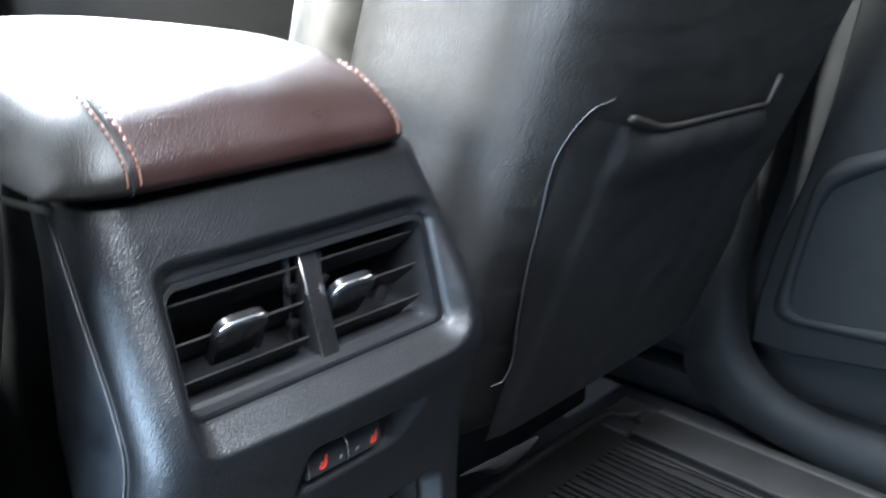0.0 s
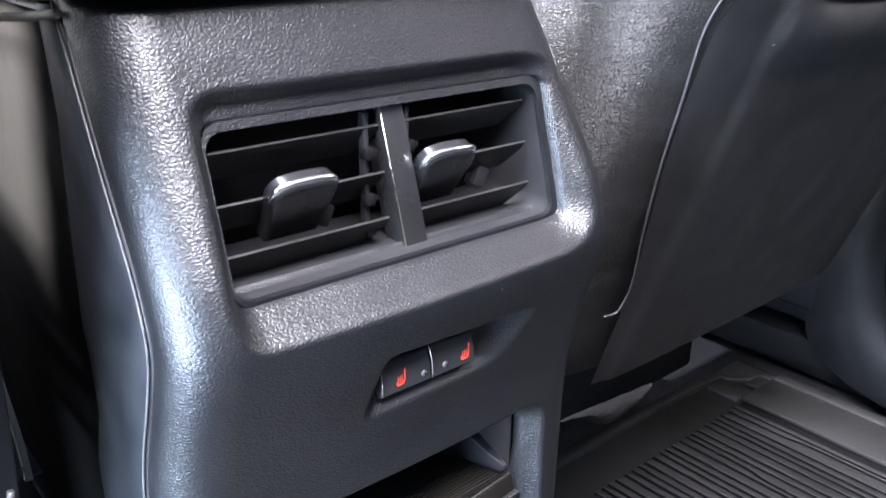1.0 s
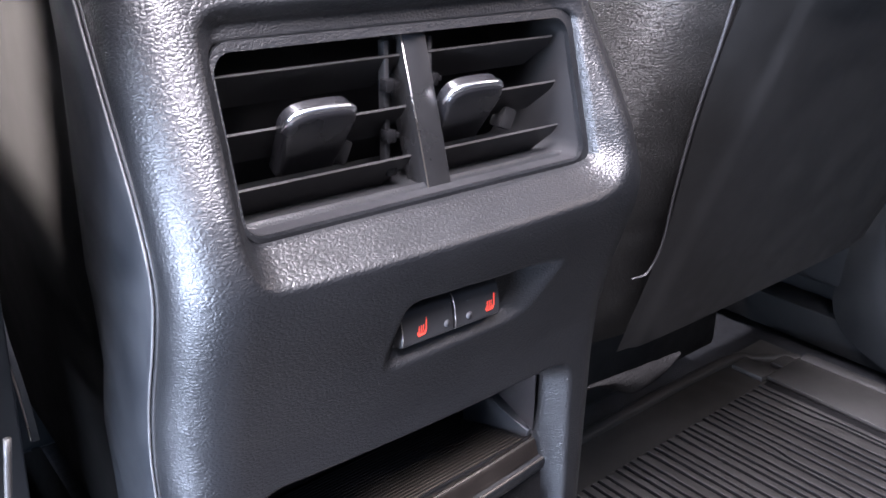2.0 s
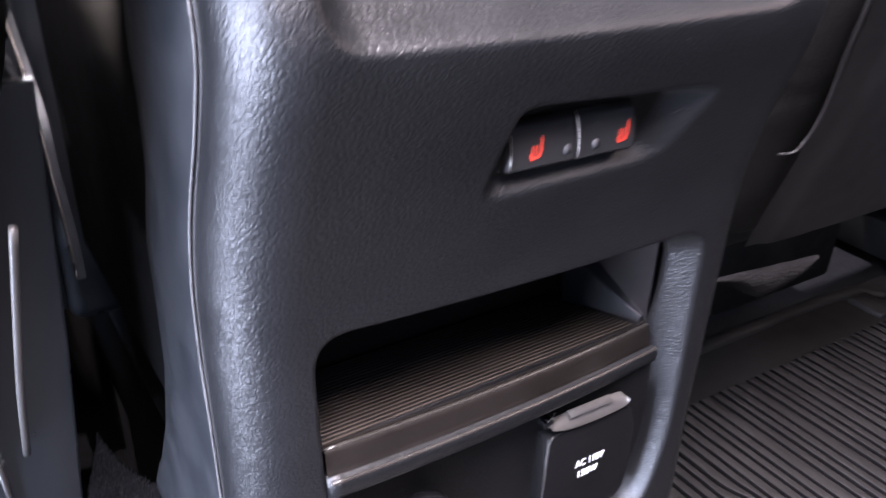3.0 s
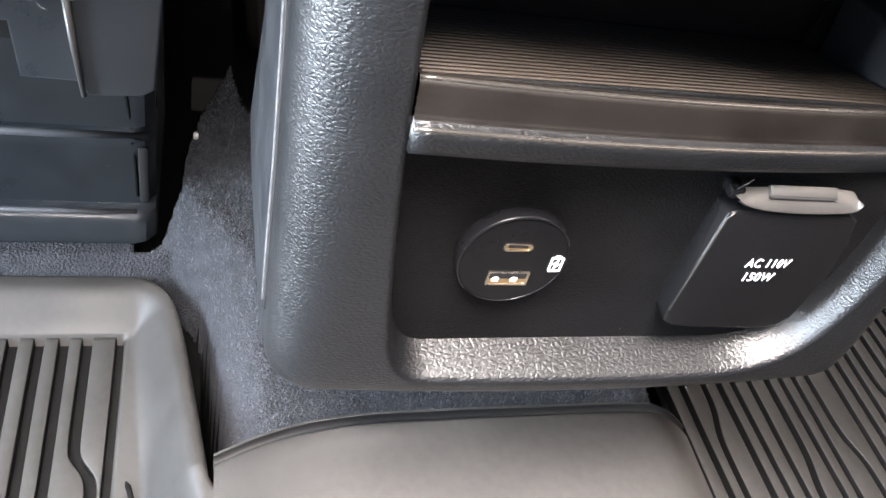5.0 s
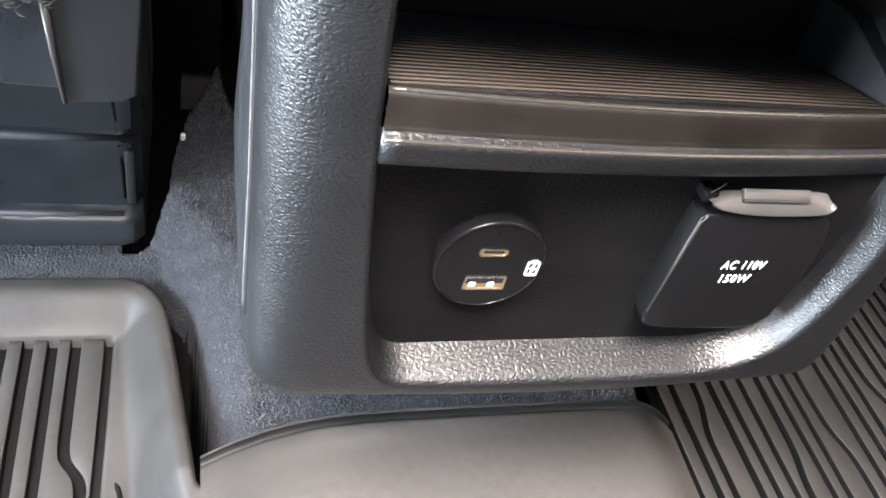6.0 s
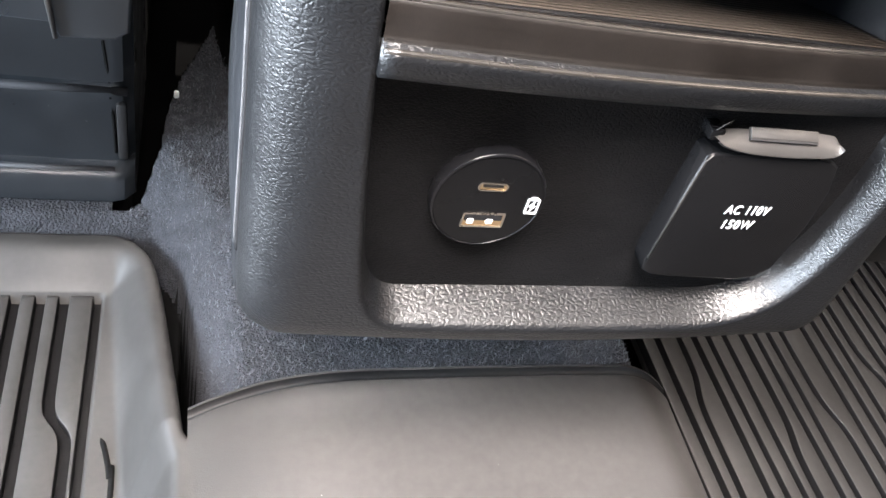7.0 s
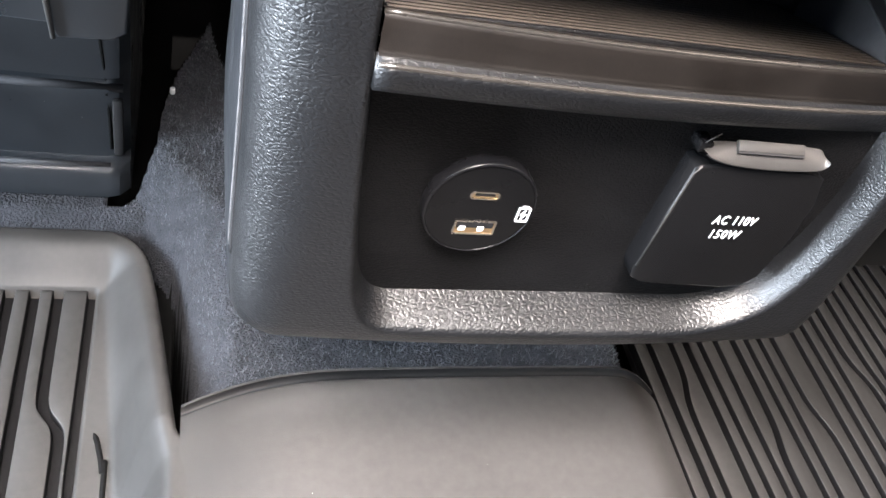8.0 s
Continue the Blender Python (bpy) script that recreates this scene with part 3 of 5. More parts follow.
def seat_symbol(sw, x, z, y, m):
    """A small heated-seat sign: a seat in outline with three heat waves."""
    bm = bmesh.new()

    def bar(pts, w):
        for (x0, z0), (x1, z1) in zip(pts[:-1], pts[1:]):
            d = Vector((x1 - x0, 0, z1 - z0))
            s = Vector((-d.z, 0, d.x)).normalized() * w
            e = d.normalized() * w * 0.5
            q = [Vector((x0, 0, z0)) - e + s, Vector((x1, 0, z1)) + e + s, Vector((x1, 0, z1)) + e - s, Vector((x0, 0, z0)) - e - s]
            bm.faces.new([bm.verts.new(m @ (Vector((x, y, z)) + p)) for p in q])

    k = 0.00090
    bar([(2.3 * k, 4.0 * k), (2.0 * k, -0.8 * k), (1.2 * k, -2.7 * k), (-2.1 * k, -3.2 * k)], 0.00028)
    bar([(-2.1 * k, -3.2 * k), (-2.6 * k, -2.0 * k), (-2.2 * k, -1.2 * k)], 0.00020)
    for dx in (-1.8, -0.7, 0.4):
        bar([(dx * k, -2.6 * k), ((dx + 0.35) * k, -1.4 * k), ((dx - 0.05) * k, -0.2 * k), ((dx + 0.3) * k, 1.2 * k)], 0.00017)
    bmesh.ops.recalc_face_normals(bm, faces=bm.faces[:])
    part("seat_symbol", bm, M_RED, sw, "printed red heated-seat symbol", smooth=False)


def bin_shell():
    """The bin's back, sides and roof, open to the rear."""
    bm = bmesh.new()
    x0, x1, yf, yb, zf, zb, zt = XC - 0.0835, XC + 0.0790, -0.001, 0.0590, 0.2990, 0.2850, 0.3545
    P = [(x0, yf, zf), (x1, yf, zf), (x1, yb, zb), (x0, yb, zb), (x0, yf, zt), (x1, yf, zt), (x1, yb, zt - 0.02), (x0, yb, zt - 0.02)]
    v = [bm.verts.new(skew(p)) for p in P]
    for f in ((0, 1, 2, 3), (3, 2, 6, 7), (0, 3, 7, 4), (2, 1, 5, 6), (7, 6, 5, 4)):
        bm.faces.new([v[i] for i in f])
    inner = [e for e in bm.edges if len(e.link_faces) == 2]
    bmesh.ops.bevel(bm, geom=inner, offset=0.005, segments=3, profile=0.5, affect="EDGES")
    bmesh.ops.solidify(bm, geom=bm.faces[:], thickness=0.0015)
    return bm


def skew(v):
    """The bin drops and falls back a little towards the passenger side."""
    u = (v[0] + 0.080) / 0.165
    return Vector((v[0], v[1] + 0.0150 * u, v[2] - 0.0085 * u))


def shelf(con):
    """The bin's front lip, bowed slightly to the rear, and its ribbed rubber floor."""
    n = 40
    sec = [(0.0042, -0.0030), (0.0036, -0.0012), (0.0016, -0.0002), (0.0005, 0.0), (-0.0003, -0.0002), (-0.0009, -0.0008), (-0.0012, -0.0016), (-0.0016, -0.0040), (-0.0021, -0.0082), (-0.0023, -0.0092), (-0.0029, -0.0098), (-0.0042, -0.0101), (-0.0052, -0.0106), (-0.0058, -0.0114), (-0.0060, -0.0128), (-0.0057, -0.0158), (-0.0047, -0.0178), (-0.002, -0.0188), (0.004, -0.0190), (0.014, -0.0190)]
    verts = []
    for i in range(n + 1):
        u = -1 + 2 * i / n
        x = XC + 0.0008 + 0.0826 * u
        bow = -0.0030 * (1 - u * u)
        verts += [skew((x, -0.0060 + y + bow, 0.3078 + z)) for y, z in sec]
    k = len(sec)
    for name, j0, j1, mt, words in (("shelf_lip", 0, 10, M_SHELF, "dusty dark brown rubber lip of the bin"), ("lip_bead", 9, k - 1, M_FASCIA, "grained bead under the lip")):
        faces = [(i * k + j, (i + 1) * k + j, (i + 1) * k + j + 1, i * k + j + 1) for i in range(n) for j in range(j0, j1)]
        if j0:
            faces += [tuple(range(j0, k)), tuple(n * k + j for j in range(j0, k))[::-1]]
        mesh_from(name, verts, faces, mt, con, words)
    # glossy, paler cords added along both edges to draw their highlights
    for j, label in ((4, "glossy paler cord for the upper edge's highlight"), (12, "glossy paler cord for the bead's highlight")):
        tube("glint_edge", [Vector(verts[i * k + j]) + Vector((0, 0.0004, -0.0003)) for i in range(n + 1)], 0.0008, M_GLINT_RUBBER, con, label, 10)
    # floor liner with fine ribs along its width
    m = pose(0, -0.0035, 0.3068) @ Matrix.Rotation(-math.atan2(0.0150, 0.056), 4, "X")
    bm = box_bm(XC - 0.0815, XC + 0.0720, 0.0, 0.062, -0.002, 0.0, 0.0005, 2, m)
    bmesh.ops.subdivide_edges(bm, edges=[e for e in bm.edges if e.calc_length() > 0.1], cuts=6)
    for v in bm.verts:
        v.co = skew(v.co)
    # liner floor kept black to paint in the shade between its ribs
    base = part("bin_liner", bm, M_PANEL, con, "ribbed rubber bin liner, gap shade in its black", smooth=False)
    bm = bmesh.new()
    for j in range(22):
        y = 0.0012 + j * 0.0027
        a = [skew(m @ Vector((XC + x, yy, zz))) for x in (-0.0805, 0.0690) for yy, zz in ((y, 0), (y + 0.0002, 0.0004), (y + 0.0007, 0.0004), (y + 0.0010, 0))]
        v = [bm.verts.new(p) for p in a]
        for q in ((0, 1, 5, 4), (1, 2, 6, 5), (2, 3, 7, 6), (0, 3, 2, 1), (4, 5, 6, 7)):
            bm.faces.new([v[i] for i in q])
    bmesh.ops.recalc_face_normals(bm, faces=bm.faces[:])
    # paler brown paints the light on the rib tops
    part("liner_ribs", bm, M_RIB_LIT, base, "fine raised rubber ribs in a lighter, lit colour", smooth=False)


def ring(name, outer, inner, y0, y1, mat, parent, label="", m=None):
    """A frame between two outlines with as many points each."""
    n = len(outer)
    verts = [(x, y0, z) for x, z in outer] + [(x, y0, z) for x, z in inner] + [(x, y1, z) for x, z in inner] + [(x, y1, z) for x, z in outer]
    if m:
        verts = [m @ Vector(v) for v in verts]
    faces = [(k * n + i, k * n + (i + 1) % n, (k + 1) % 4 * n + (i + 1) % n, (k + 1) % 4 * n + i) for k in range(4) for i in range(n)]
    ob = mesh_from(name, verts, faces, mat, parent, label)
    return sharpen(ob)


def usb_charger(con):
    cx, cz, R = -0.0375, 0.2440, 0.0163
    circ = [(cx + R * math.cos(2 * math.pi * k / 56), cz + R * 1.04 * math.sin(2 * math.pi * k / 56)) for k in range(56)]
    usb = sharpen(part("usb_charger", extrude_poly(circ, 0.0, 0.006, None, 0.0008, 3), M_GLOSS, con, "round black charging insert with two ports"), 50)
    for name, x0, x1, z0, z1, r, wall in (("usb_c_port", -0.0424, -0.0334, 0.2485, 0.2515, 0.00148, 0.00045), ("usb_a_port", -0.0440, -0.0312, 0.2345, 0.2400, 0.0004, 0.0005)):
        ring(name, rounded(x0, x1, z0, z1, r), rounded(x0 + wall, x1 - wall, z0 + wall, z1 - wall, max(0.0002, r - wall)), -0.0004, 0.002, M_STEEL, usb, "bright metal port shell")
        hole = rounded(x0 + wall, x1 - wall, z0 + wall, z1 - wall, max(0.0002, r - wall))
        part("port_well", extrude_poly(hole, -0.00015, 0.001), M_BRASS, usb, "brassy inside of the port", smooth=False)
    box("port_tongue", -0.0408, -0.0350, -0.0003, 0.001, 0.2499, 0.2507, M_BLACK, usb, 0)
    box("port_tongue", -0.0432, -0.0320, -0.0003, 0.001, 0.2372, 0.2394, M_BLACK, usb, 0)
    for x in (-0.0413, -0.0356):
        box("contact", x - 0.0010, x + 0.0010, -0.0006, 0.001, 0.2359, 0.2378, M_WHITE, usb, 0.0003, "pale contact block")
    outer = [(cx + (R + 0.0004) * math.cos(2 * math.pi * k / 64), cz + (R * 1.04 + 0.0004) * math.sin(2 * math.pi * k / 64)) for k in range(64)]
    inner = [(cx + (R - 0.0002) * math.cos(2 * math.pi * k / 64), cz + (R * 1.04 - 0.0002) * math.sin(2 * math.pi * k / 64)) for k in range(64)]
    verts = [(x, 0.0047, z) for x, z in outer] + [(x, 0.0008, z) for x, z in outer] + [(x, -0.0002, z) for x, z in inner] + [(x, 0.0004, z) for x, z in inner]
    mesh_from("rim", verts, [(j * 64 + k, j * 64 + (k + 1) % 64, (j + 1) * 64 + (k + 1) % 64, (j + 1) * 64 + k) for j in range(3) for k in range(64)], M_KNOB, usb, "satin bevelled collar")
    # battery sign
    m = pose(-0.0243, -0.0002, 0.2436) @ Matrix.Diagonal((0.74, 1, 0.74, 1))
    ring("battery_sign", rounded(-0.0026, 0.0026, -0.0042, 0.0034, 0.0005), rounded(-0.0020, 0.0020, -0.0036, 0.0028, 0.0003), -0.0002, 0.0003, M_WHITE, usb, "white printed battery outline", m)
    part("battery_cap", extrude_poly([(-0.0012, 0.0034), (0.0012, 0.0034), (0.0012, 0.0042), (-0.0012, 0.0042)], -0.0002, 0.0003, m), M_WHITE, usb, smooth=False)
    part("battery_bolt", extrude_poly([(0.0006, 0.0022), (-0.0013, -0.0006), (-0.0002, -0.0006), (-0.0006, -0.0030), (0.0013, -0.0001), (0.0002, -0.0001)], -0.0002, 0.0003, m), M_WHITE, usb, smooth=False)


def outlet(con):
    """The hinged cover of the mains socket, with its worn pull tab and writing."""
    pts = [(0.0190, 0.2245), (0.0200, 0.2205), (0.0235, 0.2185), (0.0300, 0.2175), (0.0560, 0.2165), (0.0630, 0.2180), (0.0672, 0.2225), (0.0690, 0.2420), (0.0680, 0.2570), (0.0645, 0.2670), (0.0610, 0.2692), (0.0560, 0.2698), (0.0290, 0.2694), (0.0215, 0.2690), (0.0196, 0.2675)]
    cover = sharpen(part("outlet_cover", extrude_poly(pts, -0.0032, 0.006, None, 0.0011, 3), M_GLOSS, con, "satin black hinged socket cover"), 50)
    low = spline([(x, 0, z) for x, z in ((0.0194, 0.2743), (0.0222, 0.2728), (0.0275, 0.2714), (0.0340, 0.2707), (0.0430, 0.2704), (0.0520, 0.2707), (0.0580, 0.2713), (0.0602, 0.2724), (0.0609, 0.2742))], 4)
    top = spline([(x, 0, z) for x, z in ((0.0194, 0.2747), (0.0206, 0.2764), (0.0245, 0.2772), (0.0330, 0.2775), (0.0420, 0.2777), (0.0520, 0.2777), (0.0585, 0.2773), (0.0603, 0.2766), (0.0609, 0.2752))], 4)
    k, verts = len(low), []
    for t, lift in ((0, -0.0010), (0, 0.0), (0.12, 0.0004), (0.5, 0.0006), (0.88, 0.0004), (1, 0.0), (1, -0.0012)):
        verts += [(p.x * (1 - t) + q.x * t, -0.0044 + 0.0050 * t - 0.7 * lift, p.z * (1 - t) + (q.z - 0.0018) * t + 0.7 * lift) for p, q in zip(low, top)]
    sharpen(mesh_from("pull_tab", verts, [f[::-1] for f in grid_faces(7, k)], M_GREYTAB, cover, "worn pale grey pull tab"), 40)
    d = Matrix.Translation((0.0412, -0.0010, 0.2752)) @ Matrix.Rotation(radians(-46), 4, "X")
    box("tab_ridge", -0.0112, 0.0112, -0.0010, 0.0006, -0.0013, 0.0019, M_GREYTAB, cover, 0.0003, m=d)
    # a thin black bar puts in the shade below the ridge
    box("tab_shade", -0.0112, 0.0112, -0.0009, 0.0004, -0.0019, -0.0013, M_BLACK, cover, 0, "dark line for the shade under the ridge", m=d)
    # bevel highlight of the cover, painted as a pale grey line
    tube("cover_glint", [(0.0193, -0.0030, 0.2262), (0.0196, -0.0030, 0.2480), (0.0200, -0.0030, 0.2660), (0.0212, -0.0030, 0.2686)], 0.0003, M_GREYTAB, cover, "pale line painted for the cover edge's highlight", 6)
    # moulded hinge and its wisp of flash
    box("hinge", 0.0180, 0.0225, -0.0015, 0.0045, 0.2722, 0.2758, M_GLOSS, cover, 0.0008)
    tube("flash", spline([(0.0192, -0.001, 0.2755), (0.0205, -0.002, 0.2785), (0.0228, -0.001, 0.2792), (0.0238, 0.001, 0.2770)], 5), 0.00013, M_GREYTAB, cover, "thin curl of moulding flash", 5)
    for words, x, z, wide, tall in (("AC 110V", 0.0358, 0.2467, 0.0152, 0.0036), ("150W", 0.0380, 0.2406, 0.0104, 0.0036)):
        cu = bpy.data.curves.new("writing", "FONT")
        cu.body, cu.size, cu.extrude, cu.offset = words, 0.0046, 0.0001, 0.00001
        cu.space_character = 1.1
        tmp = bpy.data.objects.new("writing", cu)
        scene.collection.objects.link(tmp)
        bpy.context.view_layer.update()
        me = bpy.data.meshes.new_from_object(tmp.evaluated_get(bpy.context.evaluated_depsgraph_get()))
        bpy.data.objects.remove(tmp)
        px, py = [v.co.x for v in me.vertices], [v.co.y for v in me.vertices]
        me.transform(pose(x, -0.0034, z, 90) @ Matrix.Diagonal((wide / (max(px) - min(px)), tall / (max(py) - min(py)), 1, 1)) @ Matrix.Translation((-min(px), -min(py), 0)))
        me.materials.clear()
        me.materials.append(M_WHITE)
        ob = new("writing", me)
        ob.parent = cover
        ob["label"] = "white printed writing"


console()


# ------------------------------------------------------------------ armrest lid
def armrest():
    arm = thing("armrest", (XC, 0.15, 0.5485), "padded leather armrest lid with a brown rear panel on the console", "armrest")
    # rear profile in y and z, from the lower edge over the crest and forward
    prof = [(0.0125, 0.5492), (0.0080, 0.5510), (0.0060, 0.5550), (0.0090, 0.5640), (0.0240, 0.5765), (0.0450, 0.5865), (0.0700, 0.5925), (0.1050, 0.5960), (0.1600, 0.5970), (0.2400, 0.5960), (0.3600, 0.5930), (0.4400, 0.5880)]
    P = spline([(0, y, z) for y, z in prof], 5)
    hw, ax = 0.0975, -0.0145

    def at(p, u):
        """A point of the pad's skin; u runs across from -1 to 1."""
        s = abs(u)
        side = math.sqrt(max(0.0, 1 - max(0.0, (s - 0.66) / 0.34) ** 2.4))
        corner = 0.030 * (1 - math.sqrt(max(0.0, 1 - max(0.0, (s - 0.70) / 0.30) ** 2)))
        crown = 0.003 * (1 - u * u) * min(1, max(0, (p.z - 0.549) / 0.034))
        return Vector((ax + hw * u, p.y + corner * max(0.0, 1 - (p.y - 0.006) / 0.30), 0.549 + max(0.0, p.z - 0.549) * side + crown))

    split = [i for i, p in enumerate(P) if p.y > 0.058 and i > 8][0]
    us = np.sin(np.linspace(-math.pi / 2, math.pi / 2, 61))
    cut0, cut1 = 15, 49

    def skin(name, i0, i1, j0, j1, mat, label, lift=0.0):
        verts = [at(P[i], us[j]) + Vector((0, 0, lift)) for i in range(i0, i1 + 1) for j in range(j0, j1 + 1)]
        return mesh_from(name, verts, grid_faces(i1 - i0 + 1, j1 - j0 + 1), mat, arm, label)

    skin("rear_panel", 0, split, cut0, cut1, M_BROWN, "dark brown leather rear panel")
    skin("side_panel", 0, split, 0, cut0, M_LEATHER, "black leather side panel")
    skin("side_panel", 0, split, cut1, 60, M_LEATHER, "black leather side panel")
    skin("pad", split, len(P) - 1, 0, 60, M_LEATHER, "black leather top pad")
    box("lid_base", -0.102, 0.074, 0.022, 0.44, 0.5482, 0.5530, M_TRIM, arm, 0.001)
    # twin rows of stitches along the rear panel's ends
    for j, offs in ((cut0, (-0.0028, 0.0028)), (cut1, (-0.0024,))):
        for off in offs:
            for k in range(2, split - 1):
                a = at(P[k], us[j] + off / hw) + Vector((0, -0.0003, 0.0005))
                b = at(P[k + 1], us[j] + off / hw) + Vector((0, -0.0003, 0.0005))
                d = b - a
                if d.length < 0.001:
                    continue
                for s in range(max(1, round(d.length / 0.0034))):
                    n = max(1, round(d.length / 0.0034))
                    p, q = a + d * ((s + 0.1) / n), a + d * ((s + 0.85) / n)
                    mid = (p + q) / 2 + Vector((0, -0.0003, 0.0004))
                    tube("stitch", [p, mid, q], 0.0006, M_THREAD, arm, sides=5)
        tube("seam", [at(P[k], us[j]) + Vector((0, 0, -0.0002)) for k in range(0, split + 1)], 0.0008, M_BLACK, arm, sides=6)
    return arm


armrest()


# ------------------------------------------------------------------ seats
def seat(side, label):
    """A front seat seen from behind: reclined backrest with side bolsters, map pocket and piping; cushion and base beyond."""
    st = thing("car_seat", (side * 0.345, 0.25, 0.06), label, "car seat", "front seats")
    mx = lambda pts: [(side * x, y, z) for x, y, z in pts]
    rear = lambda z: 0.027 - 0.353 * (z - 0.358)
    cx, a, b, e = (0.3515, 0.2235, 0.105, 5.0) if side > 0 else (0.335, 0.207, 0.105, 3.6)

    def back(x, z):
        """The backrest's rear skin."""
        u = min(1.0, abs((x - cx) / a))
        return rear(z) + b * (1 - (1 - u ** e) ** (1 / e))
    # backrest: rounded-box sections, reclined
    zs = [0.270, 0.272, 0.278, 0.29, 0.31, 0.34, 0.38, 0.42, 0.46, 0.52, 0.58, 0.64, 0.70, 0.76, 0.82, 0.86, 0.88, 0.885]
    inset = [0.12, 0.07, 0.046, 0.036, 0.031, 0.028, 0.020, 0.010, 0.004, 0, 0, 0, 0.004, 0.01, 0.02, 0.04, 0.07, 0.12]
    n = 72
    verts = []
    for z, ins in zip(zs, inset):
        for k in range(n):
            t = 2 * math.pi * k / n
            c, s = math.cos(t), math.sin(t)
            x = cx + (a - (ins if c < 0 or z > 0.6 else 0.25 * ins)) * math.copysign(abs(c) ** (2 / e), c)
            y = rear(z) + b + (b - min(ins * 0.4, 0.03)) * math.copysign(abs(s) ** (2 / e), s)
            verts.append((side * x, y, z))
    faces = [(i * n + k, i * n + (k + 1) % n, (i + 1) * n + (k + 1) % n, (i + 1) * n + k) for i in range(len(zs) - 1) for k in range(n)]
    faces += [tuple(range(n))[::-1], tuple((len(zs) - 1) * n + k for k in range(n))]
    if side < 0:
        faces = [f[::-1] for f in faces]
    mesh_from("backrest", verts, faces, M_SEAT, st, "black leather backrest")
    # front bolster roll, beyond the side seam
    roll = spline(mx([(0.175, rear(0.36) + 0.200, 0.36), (0.168, rear(0.46) + 0.208, 0.46), (0.164, rear(0.58) + 0.212, 0.58), (0.168, rear(0.7) + 0.208, 0.70), (0.19, rear(0.8) + 0.20, 0.80)]), 8)
    tube("bolster", roll, 0.044, M_LEATHER, st, "padded leather side bolster", 20)
    # back panel, bordered by the piping
    line = [(0.1834, 0.3481), (0.1940, 0.3500), (0.1950, 0.3698), (0.1846, 0.4074), (0.1753, 0.4506), (0.1700, 0.4891), (0.1653, 0.5244), (0.1700, 0.5457), (0.1799, 0.5588), (0.1954, 0.5630)]
    pipe = [(side * p.x, back(p.x, p.z) - 0.001, p.z) for p in spline([(x - 0.0025, 0, z) for x, z in line], 7)]
    tube("piping", pipe, 0.0008, M_PIPING, st, "worn grey piping along the back panel", 6)
    lx = lambda z: float(np.interp(z, [0.27, 0.35, 0.3698, 0.4074, 0.4506, 0.4891, 0.5244, 0.5457, 0.56], [0.20, 0.195, 0.195, 0.1846, 0.1753, 0.170, 0.1685, 0.176, 0.195]))
    # map pocket: a puffed band above a flat panel
    rows, R, C = [], 40, 64
    top = lambda x: float(np.interp(x, [0.19, 0.2175, 0.2395, 0.249, 0.258, 0.2832, 0.3583, 0.415], [0.553, 0.5472, 0.5410, 0.5380, 0.5362, 0.5347, 0.5333, 0.532]))
    for i in range(R):
        v = i / (R - 1)
        row = []
        for j in range(C):
            u = j / (C - 1)
            xr = 0.420 + 0.105 * min(1, v * 1.6)
            z0 = top(0.195 + (xr - 0.195) * u)
            z = z0 - v * (z0 - 0.285)
            xl = lx(z) - 0.0005
            x = xl + (xr - xl) * u
            band = math.sin(math.pi * min(1, v / 0.135)) ** 0.7 if v < 0.135 else 0
            on = float(smoothstep((x - 0.2095) / 0.004))
            puff = 0.0012 + on * (0.0022 + 0.0085 * band * min(1, math.sin(math.pi * min(1, max(0, (x - 0.209) / (xr - 0.205)))) * 2) ** 0.5)
            row.append((side * x, back(x, z) - puff, z))
        rows.append(row)
    fs = grid_faces(R, C)
    mesh_from("map_pocket", [p for r in rows for p in r], fs if side < 0 else [f[::-1] for f in fs], M_POCKET, st, "black vinyl map pocket")
    hem = []
    for j in range(41):
        x = 0.211 + 0.206 * j / 40
        hem.append((side * x, back(x, top(x)) - 0.0045, top(x) + 0.001))
    hem += [(side * 0.4195, back(0.4195, 0.536) - 0.0045, 0.536), (side * 0.421, back(0.421, 0.556) - 0.0030, 0.556)]
    tube("pocket_hem", hem, 0.0022, M_LEATHER, st, "rolled pocket hem", 8)
    seam = []
    for j in range(41):
        x = 0.212 + 0.206 * j / 40
        z = top(x) - 0.0335
        seam.append((side * x, back(x, z) - 0.0030, z))
    tube("pocket_seam", seam, 0.0009, M_LEATHER, st, "pressed seam under the pocket hem", 6)
    tube("panel_edge", [(side * x, back(x, 0.2885) - 0.0005, 0.2885) for x in np.linspace(0.225, 0.545, 41)], 0.0026, M_LEATHER, st, "rolled lower edge of the back panel", 8)
    # felt flap under the passenger backrest
    if side > 0:
        bm = bmesh.new()
        cols, rws = 31, 9
        g = []
        for r in range(rws):
            for c in range(cols):
                u = c / (cols - 1)
                x = 0.160 + 0.090 * u
                drop = (0.004 + 0.020 * float(smoothstep(u * 1.5))) * math.sqrt(max(0.02, 1 - u ** 5)) * r / (rws - 1)
                fray = 0.0008 * noise.noise((x * 160, 1.3, 2.0)) * (r / (rws - 1)) ** 2
                puff = 0.003 * math.sin(math.pi * r / (rws - 1)) + 0.0006 * noise.noise((x * 90, r * 0.8, 5.0))
                g.append(bm.verts.new((side * x, 0.043 + 0.004 * r / (rws - 1) - puff, 0.2810 - 0.0080 * u - drop + fray)))
        for f in grid_faces(rws, cols):
            bm.faces.new([g[i] for i in f])
        part("felt_flap", bm, M_FELT, st, "grey felt flap under the backrest")
